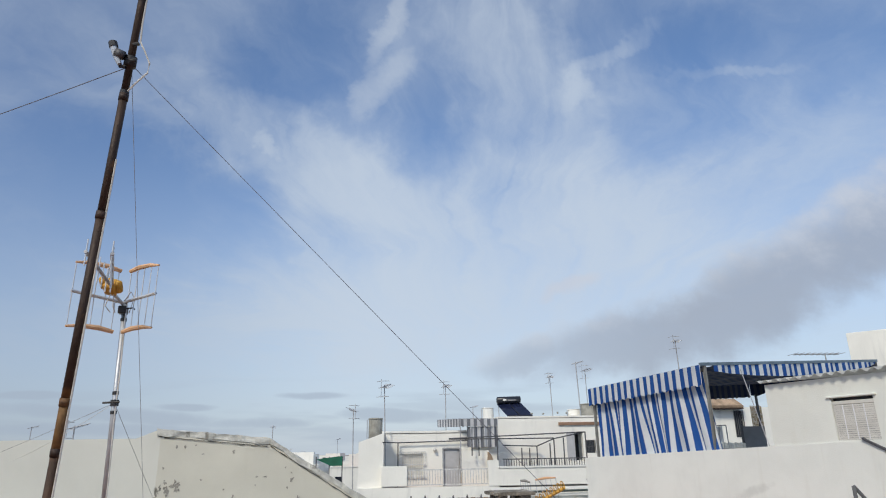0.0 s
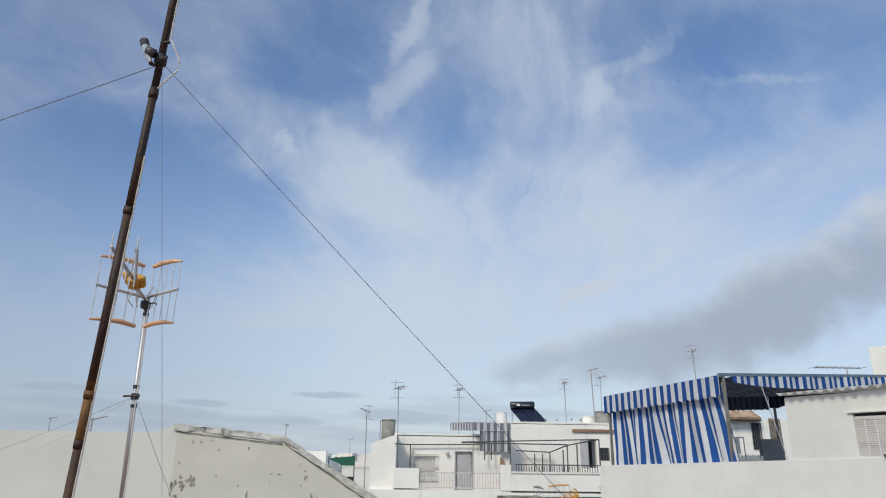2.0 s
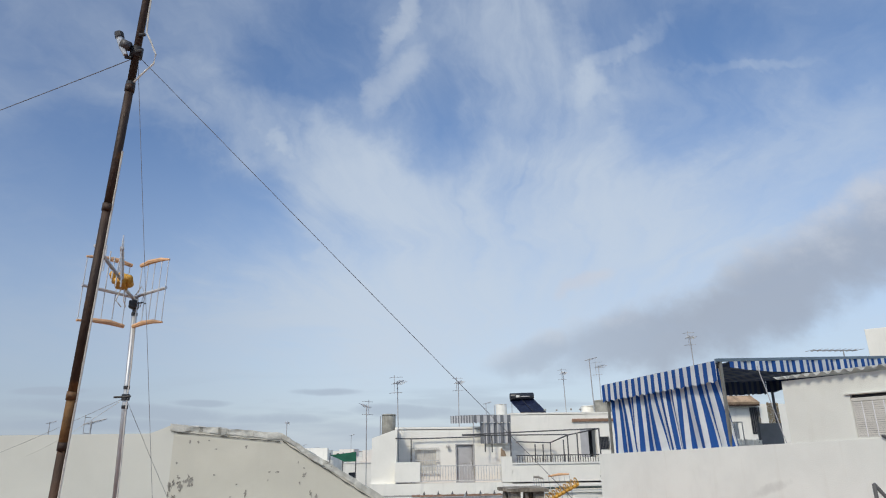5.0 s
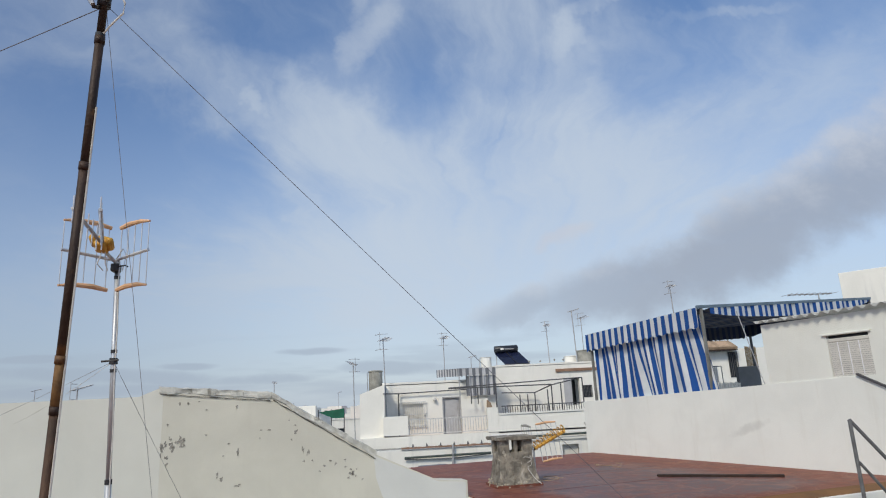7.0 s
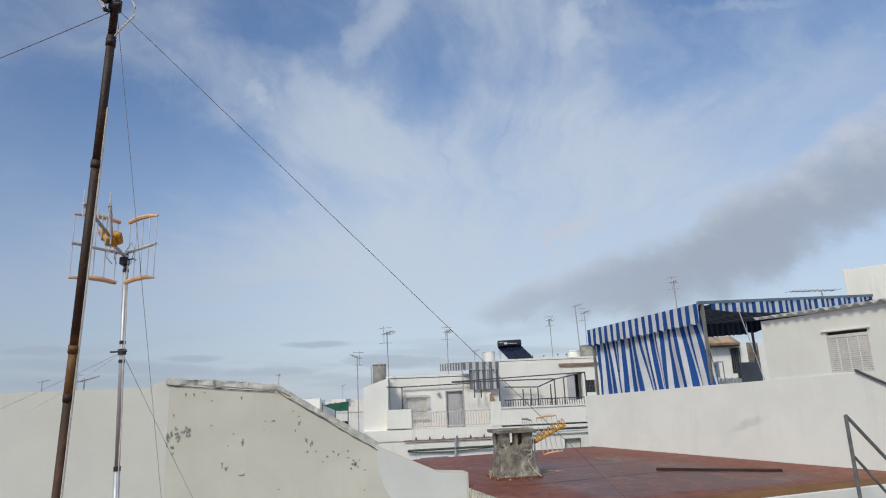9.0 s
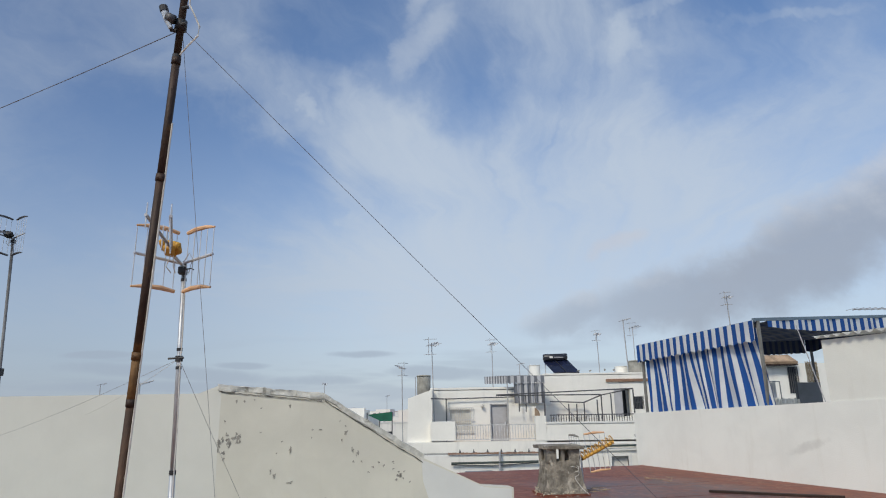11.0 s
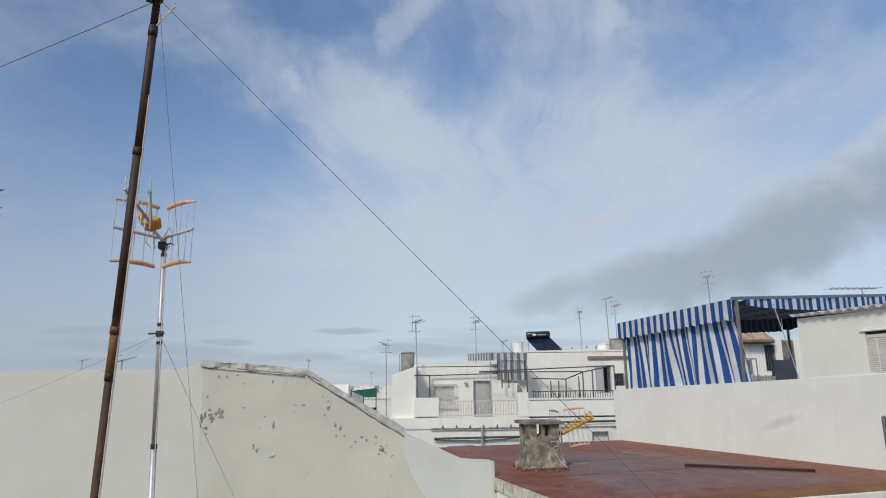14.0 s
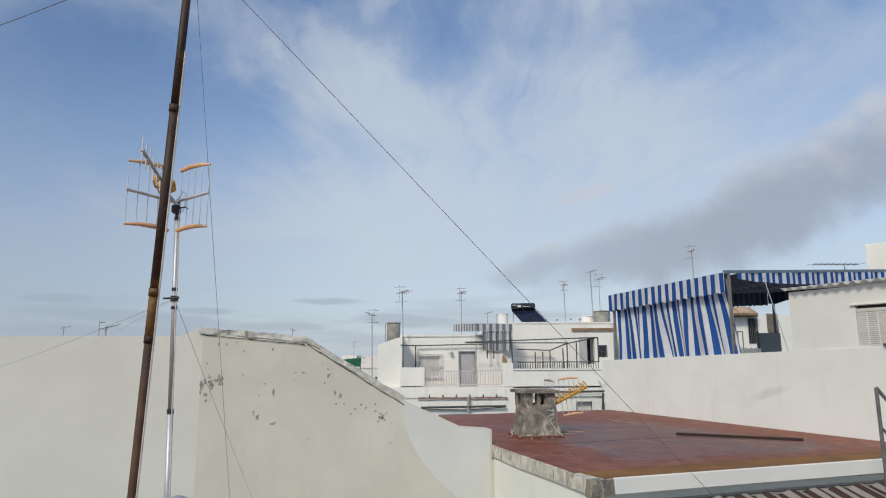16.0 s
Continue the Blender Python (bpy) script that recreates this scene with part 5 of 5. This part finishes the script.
for k in range(4):
    x = 7.313 - 4 + 0.75 * k + 0.5 * random.random()
    bm = bmesh.new()
    bmesh.ops.create_icosphere(bm, subdivisions=2, radius=0.06, matrix=pose(x, 2.4, 3.601 + 7 + 0.06))
    for v in bm.verts:
        v.co += 0.06 * Vector(noise.noise_vector(v.co * 5))
    part("roof_stone", bm, "tank", house)


def railing(name, x0, x1, z0, z1, y, at, label, count, mt):
    rl = thing(name, at, 0, label, "railing", "terrace railings")
    for z in (z0, z1):
        part("rail", boxes((x0, x1, y - 0.025, y + 0.025, z - 0.025, z + 0.025)), mt, rl)
    for k in range(count):
        x = x0 + (x1 - x0) * (k + 0.5) / count
        part("baluster", bar((x, y, z0), (x, y, (z0 + z1) / 2), (x, y, z1), r=[0.013, 0.022, 0.013], sides=5), mt, rl)
    return rl


railing("terrace_railing", -3.415, 0.647, 7.149, 7.843, 0.1 - 1.0, (4, 34, -7), "grey iron terrace railing with turned balusters", 30, "paleiron")
railing("terrace_railing", 1.401, 5.753, 7.885, 8.276, 0.1 - 1.0, (4, 34, -7), "dark iron railing on the white parapet", 34, "iron")


def frame_pergola():
    pg = thing("pergola", (4, 34, -7), 0, "bare dark iron pergola frame over the terraces", "pergola")
    P = [Vector(v) for v in ((-4.590, -0.800, 9.176), (-3.822, 0.800, 9.170), (1.421, 0.800, 9.260), (1.160, -0.900, 9.456), (5.711, -0.900, 9.534), (4.116, -0.700, 9.230))]
    lines = [(P[0], P[1]), (P[1], P[2]), (Vector((-1.274, -0.800, 9.280)), Vector((4.093, -0.800, 9.257))), (Vector((-1.273, -0.800, 9.308)), P[4]), (P[5], P[4]),
             (Vector((1.860, 1.600, 8.961)), Vector((3.717, 1.600, 8.893))), (Vector((3.717, 1.600, 8.893)), P[5])]
    for a, b in lines:
        part("beam", bar(a, b, r=0.034, sides=6), "iron", pg)
    for u in ((P[1], 0.008 + 7), (P[3], 1.158 + 7), (P[4], 1.290 + 7), (P[5], 0.871 + 7), (Vector((4.613, -0.700, 9.277)), 0.861 + 7), (Vector((4.061, 0.000, 9.014)), 0.858 + 7),
              (Vector((2.875, 1.600, 8.819)), 0.793 + 7), (Vector((3.308, 1.600, 8.811)), 0.784 + 7), (Vector((3.717, 1.600, 8.893)), 0.776 + 7), (Vector((-0.019, 0.000, 9.271)), 1.459 + 7), (Vector((0.337, 0.000, 9.264)), 1.452 + 7)):
        part("post", bar(u[0], (u[0].x, u[0].y, u[1]), r=0.034, sides=6), "iron", pg)


frame_pergola()
ga = thing("grey_awning", (4, 34, -7), 0, "grey and white striped awning with a hanging side", "awning")
q0, q1, q2, q3 = -0.547, 1.459, 9.931, 10.321
part("valance", cloth(60, 3, lambda u, v: Vector((q0 + (q1 - q0) * u, 0.55, q3 - (q3 - q2) * v + 0.03 * math.sin(u * 60) * v)), q1 - q0, 0.4), "grey_stripe", ga)
h0, h1, h2, h3 = -0.185, 1.418, 8.886, 9.927
part("hanging", cloth(60, 6, lambda u, v: Vector((h0 + (h1 - h0) * u, 0.62 + 0.04 * math.sin(u * 40), h3 - (h3 - h2) * v)), h1 - h0, 1.0), "grey_stripe", ga)
part("roof_cloth", cloth(20, 6, lambda u, v: Vector((q0 - 1.1 * v + (q1 - q0) * u, 0.55 + 1.6 * v, q3 + 0.02 + 0.05 * v)), q1 - q0, 2.5), "grey_stripe", ga)
part("side_valance", cloth(30, 3, lambda u, v: Vector((q0 - 1.1 * u, 0.55 + 1.6 * u, q3 + 0.05 * u - 0.4 * v)), 3.0, 0.4), "grey_stripe", ga)
part("post", bar((q0, 0.55, q3), (q0, 0.55, q3 - 2.6), r=0.03), "greyiron", ga)
part("post", bar((h1, 0.6, q3), (h1, 0.6, q3 - 2.6), r=0.03), "greyiron", ga)


def water_tank(x, y, z0, z1, r, mt, label):
    tk = thing("water_tank", (x, y, z0), 0, label, "tank", "rooftop water tanks")
    h = z1 - z0
    part("shell", lathe([(r * 0.96, 0), (r, 0.05), (r, h * 0.9), (r * 0.97, h * 0.93)], 22), mt, tk, "", True)
    part("lid", lathe([(r * 1.05, h * 0.93), (r * 1.05, h * 0.98), (r * 0.6, h), (0.03, h * 1.01)], 22), mt, tk, "", True)
    part("feed_pipe", bar((-r - 0.08, -0.1, 0), (-r - 0.08, -0.1, h * 0.9), (-r * 0.6, -0.1, h * 1.0), r=0.025, sides=6), "galv", tk)
    return tk


water_tank(-1.053, 36.5, 2.238, 3.532, 0.38, "tank", "grey fibre-cement water tank on the roof")
water_tank(5.527, 38.5, 3.398, 4.137, 0.33, "fresh", "small white water tank on the roof")
water_tank(10.628, 38, 3.138, 3.963, 0.40, "farwhite", "white plastered water tank on the roof")
water_tank(11.206, 37, 3.081, 4.208, 0.47, "tank", "grey-green fibre-cement water tank on the roof")
stand = thing("tank_plinth", ((5.527), 38.5, -7), 0, "white rear block of the terrace house", "house")
part("wall", boxes((-0.45, 7.5, -0.9, 4, 0, 3.398 + 7)), "farwhite", stand)

sol = thing("solar_heater", (6.926, 37.5, 3.582), 0, "black solar water heater with a tilted collector on the roof", "solar heater")
S = [Vector((-0.851, 0.000, 0.706)), Vector((0.546, 0.000, 0.776)), Vector((1.057, 0.000, 0.010)), Vector((-0.428, 0.000, 0.008))]
part("collector", prism([S[0] + Vector((0, 0.9, 0)), S[1] + Vector((0, 0.9, 0)), S[2], S[3]], (0, 0.06, 0.08)), "solar", sol, "dark blue glazed collector")
part("collector_frame", bar(S[3] + Vector((0, -0.02, 0)), S[2] + Vector((0, -0.02, 0)), r=0.03), "black", sol)
part("collector_rib", bar((S[0] + S[1]) / 2 + Vector((0, 0.87, 0.05)), (S[2] + S[3]) / 2 + Vector((0, -0.03, 0.05)), r=0.015), "black", sol)
t0, t1 = Vector((-0.869, 0.000, 0.970)) + Vector((0, 0.9, 0)), Vector((0.561, 0.000, 1.007)) + Vector((0, 0.9, 0))
bm = tube(bmesh.new(), [t0, t0.lerp(t1, 0.03), t0.lerp(t1, 0.97), t1], [0.16, 0.2, 0.2, 0.16], 18)
part("storage_tank", bm, "collector_tank", sol, "black horizontal storage tank", True)
part("maker_mark", boxes((t0.x + 0.35, t0.x + 0.55, 0.69, 0.70, t0.z - 0.05, t0.z + 0.06)), "fresh", sol, "small pale mark")
part("mark_bar", boxes((t0.x + 0.62, t0.x + 1.15, 0.69, 0.70, t0.z - 0.03, t0.z + 0.02)), "greyiron", sol)
for x in (S[0].x + 0.1, S[1].x - 0.1):
    part("leg", bar((x, 1.0, S[0].z), (x, 1.0, 0), r=0.025), "galv", sol)

# ---- lower house in front of it ----
lowh = thing("low_house", (3.5, 27, -7), 0, "low white house with tile coping and dark gutters", "house")
lx0, lx1, lz0, lz1 = 3.307, 3.997, 5.947, 6.699
part("left_wall", boxes((-4.977, 0.383, 0.000, 0.400, 0.000, 6.814)), "farwhite", lowh)
part("right_wall", walled(0.378, 4.494, 5.315, 7.214, 0, 0.4, [(lx0, lx1, lz0, lz1)]), "farwhite", lowh)
part("right_wall_foot", boxes((0.320, 4.401, 0.000, 0.400, 0.000, 5.315)), "farwhite", lowh)
part("roof", boxes((-4.997, 0.447, 0.400, 5.400, 6.471, 6.561)), "tank", lowh)
part("window", boxes((lx0, lx1, 0.15, 0.18, lz0, lz1)), "slat", lowh, "pale shuttered window")
part("window_frame", boxes((lx0 - 0.12, lx0, -0.05, 0.1, lz0, lz1 + 0.1), (lx1, lx1 + 0.12, -0.05, 0.1, lz0, lz1 + 0.1), (lx0, lx1, -0.05, 0.1, lz1, lz1 + 0.1)), "fresh", lowh)
c0, c1, c2, c3 = -3.323, 0.430, 6.798, 6.909
k = 22
for i in range(k):
    x = c0 + (c1 - c0) * i / k
    part("coping_tile", boxes((x, x + (c1 - c0) / k - 0.012, -0.08, 0.2, c3 - 0.06, c3 + 0.01 * math.sin(i * 2.3))), "tilecap", lowh)
for i in range(6):
    x = c0 + (c1 - c0) * (0.13 + 0.15 * i)
    bm = bmesh.new()
    bmesh.ops.create_cone(bm, cap_ends=True, segments=8, radius1=0.05, radius2=0.012, depth=0.13, matrix=pose(x, 0.05, c3 + 0.065))
    part("finial", bm, "iron", lowh, "small dark finial")
for x0, x1, z0, z1 in ((-3.195, 0.320, 6.476, 6.564), (1.394, 4.524, 7.034, 7.145)):
    bm = tube(bmesh.new(), [(x0, -0.15, (z0 + z1) / 2), (x1, -0.15, (z0 + z1) / 2 + 0.03)], 0.045, 10)
    part("gutter", bm, "gutter", lowh, "dark green rain gutter")
part("string_course", boxes((1.280, 4.528, -0.100, 0.020, 6.921, 7.010)), "fresh", lowh)
part("wall_cable", bar((-3.196, -0.100, 6.461), (-1.402, -0.100, 6.405), (0.329, -0.100, 6.504), r=0.018, sides=6), "wire", lowh)
part("down_pipe", bar((-1.223, -0.150, 6.937), (-1.287, -0.150, 5.401), r=0.045), "greyiron", lowh)
part("down_pipe", bar((4.454, -0.150, 7.049), (4.344, -0.150, 5.295), r=0.045), "gutter", lowh)
part("vent_pipe", bar((4.289, -0.150, 7.544), (4.431, -0.150, 7.317), (4.408, -0.150, 7.050), r=0.035), "palewire", lowh)

# ---- rooftop aerials ----
yagi((-0.562, 34.500, 4.968), 0.904, 62, 1.3, "grey rooftop aerial clamped to the house wall", r=0.03, lean=0.1)
yagi((-2.265, 36.000, 3.877), -7, 118, 1.1, "thin grey aerial on a long mast", r=0.03, lean=0.15)
yagi((3.124, 40.000, 5.489), -7, 66, 1.2, "grey rooftop aerial on a straight mast", r=0.03)
yagi((5.289, 44.000, 4.515), -7, 10, 0.7, "small grey rooftop aerial far off", False, r=0.025)
yagi((10.228, 42.000, 6.245), -7, 60, 1.0, "rooftop aerial on a leaning mast", r=0.03, lean=0.25)
yagi((11.487, 40.000, 6.885), -7, 0, 0.9, "bare tall aerial mast with short arms", False, r=0.035, lean=0.35)
yagi((12.656, 42.000, 6.644), -7, 40, 1.3, "faded orange rooftop aerial", r=0.025)
yagi((14.578, 32.000, 6.939), -7, 48, 1.0, "rooftop aerial rising behind the awning", r=0.028, lean=0.2)
yagi((-14.033, 30.000, 2.917), -7, 10, 1.1, "distant dark aerial behind the boundary wall", r=0.03)
yagi((-22.184, 42.000, 3.479), -7, 40, 0.7, "distant small aerial behind the boundary wall", False, r=0.025)
long_y = 4.542
la = thing("long_aerial", ((13.926), 20, -7), 0, "long horizontal aerial rising behind the hut", "aerial")
part("boom", bar((-0.85, 0, long_y + 7), (0.85, 0.2, long_y + 7.03), r=0.018), "greyiron", la)
part("mast", bar((0.3, 0.1, 0), (0.3, 0.1, long_y + 7), r=0.02), "greyiron", la)
for i in range(9):
    x = -0.8 + 0.2 * i
    part("element", bar((x, -0.2, long_y + 7.02), (x, 0.4, long_y + 7.02), r=0.008, sides=5), "greyiron", la)


# ---- distant roofs ----
def far_house(x, y, w, d, z, seed):
    rnd = random.Random(seed)
    fh = thing("distant_house", (x, y, -7), rnd.uniform(-18, 18), rnd.choice(("plain white flat-roofed house in the distance", "distant white house with a parapet roof")), "house", "distant houses")
    h = z + 7
    zw = h - 1.9
    ops = [(-w / 2 + w * (k + 0.3) / 4, -w / 2 + w * (k + 0.62) / 4, zw, zw + 1.15) for k in range(4)]
    part("wall", walled(-w / 2, w / 2, 0, h, 0, 0.25, ops), "farwhite", fh)
    part("side_wall", boxes((-w / 2, -w / 2 + 0.25, 0.25, d, 0, h), (w / 2 - 0.25, w / 2, 0.25, d, 0, h), (-w / 2 + 0.25, w / 2 - 0.25, d - 0.25, d, 0, h)), "farwhite", fh)
    part("roof", boxes((-w / 2 + 0.25, w / 2 - 0.25, 0.25, d - 0.25, h - 0.5, h - 0.4)), rnd.choice(("floor", "tank", "farwhite")), fh)
    for o in ops:
        part("window", boxes((o[0], o[1], 0.12, 0.15, o[2], o[3])), "glass", fh)
    part("parapet_cap", boxes((-w / 2 - 0.05, w / 2 + 0.05, -0.05, 0.3, h, h + 0.08)), rnd.choice(("tilecap", "fresh", "fresh")), fh)
    sx = rnd.uniform(-w / 3, w / 3)
    part("roof_room", boxes((sx - 1.3, sx + 1.3, d * 0.4, d * 0.8, h - 0.5, h + rnd.uniform(0.3, 1.3))), "farwhite", fh)


rnd = random.Random(5)
for row, y0 in enumerate((62, 84, 110, 145, 190, 250)):
    step = 9 + row * 3
    xx = -y0 * 0.9
    while xx < y0 * 0.95:
        w = rnd.uniform(0.7, 0.98) * step
        far_house(xx, y0 + rnd.uniform(-4, 4), w, rnd.uniform(8, 14), rnd.uniform(-0.6, 1.0) + row * 0.12, rnd.randint(0, 9999))
        if -0.25 * y0 < xx < 0.0 and rnd.random() < 0.9:
            yagi((xx + rnd.uniform(-2, 2), y0 + 2, rnd.uniform(2.2, 4.2)), -7, rnd.uniform(0, 180), 1.2, "distant thin rooftop aerial", False, r=0.035, group="distant aerials")
        xx += step
gs = thing("green_sunshade", (-5.126, 55, -7), 0, "dark green sunshade cloth on a distant terrace", "sunshade")
g0, g1, g2, g3 = -1.246, 0.863, 7.738, 8.251
part("cloth", prism([(g0, 0, g3 + 0.02), (g1, 0, g3 + 0.25), (g1, 0, g2), (g0 + 1.2, 0, g2)], (0, 0.06, 0)), "green", gs)
for x in (g0, (g0 + g1) / 2, g1):
    part("post", boxes((x - 0.04, x + 0.04, 0.06, 0.14, 0, g3 + 0.2)), "iron", gs)
pale = thing("pale_block", (22.544, 30, -7), -44, "tall plain pale building behind the hut", "house")
p3 = 7.012 + 7
part("wall", boxes((0, 9, 0, 0.3, 0, p3), bevel=0.02), "farwhite", pale)
part("side_wall", boxes((0, 0.3, 0.3, 6, 0, p3 - 0.01)), "farwhite", pale)
part("roof", boxes((0.3, 9, 0.3, 6, p3 - 0.4, p3 - 0.2)), "tank", pale)
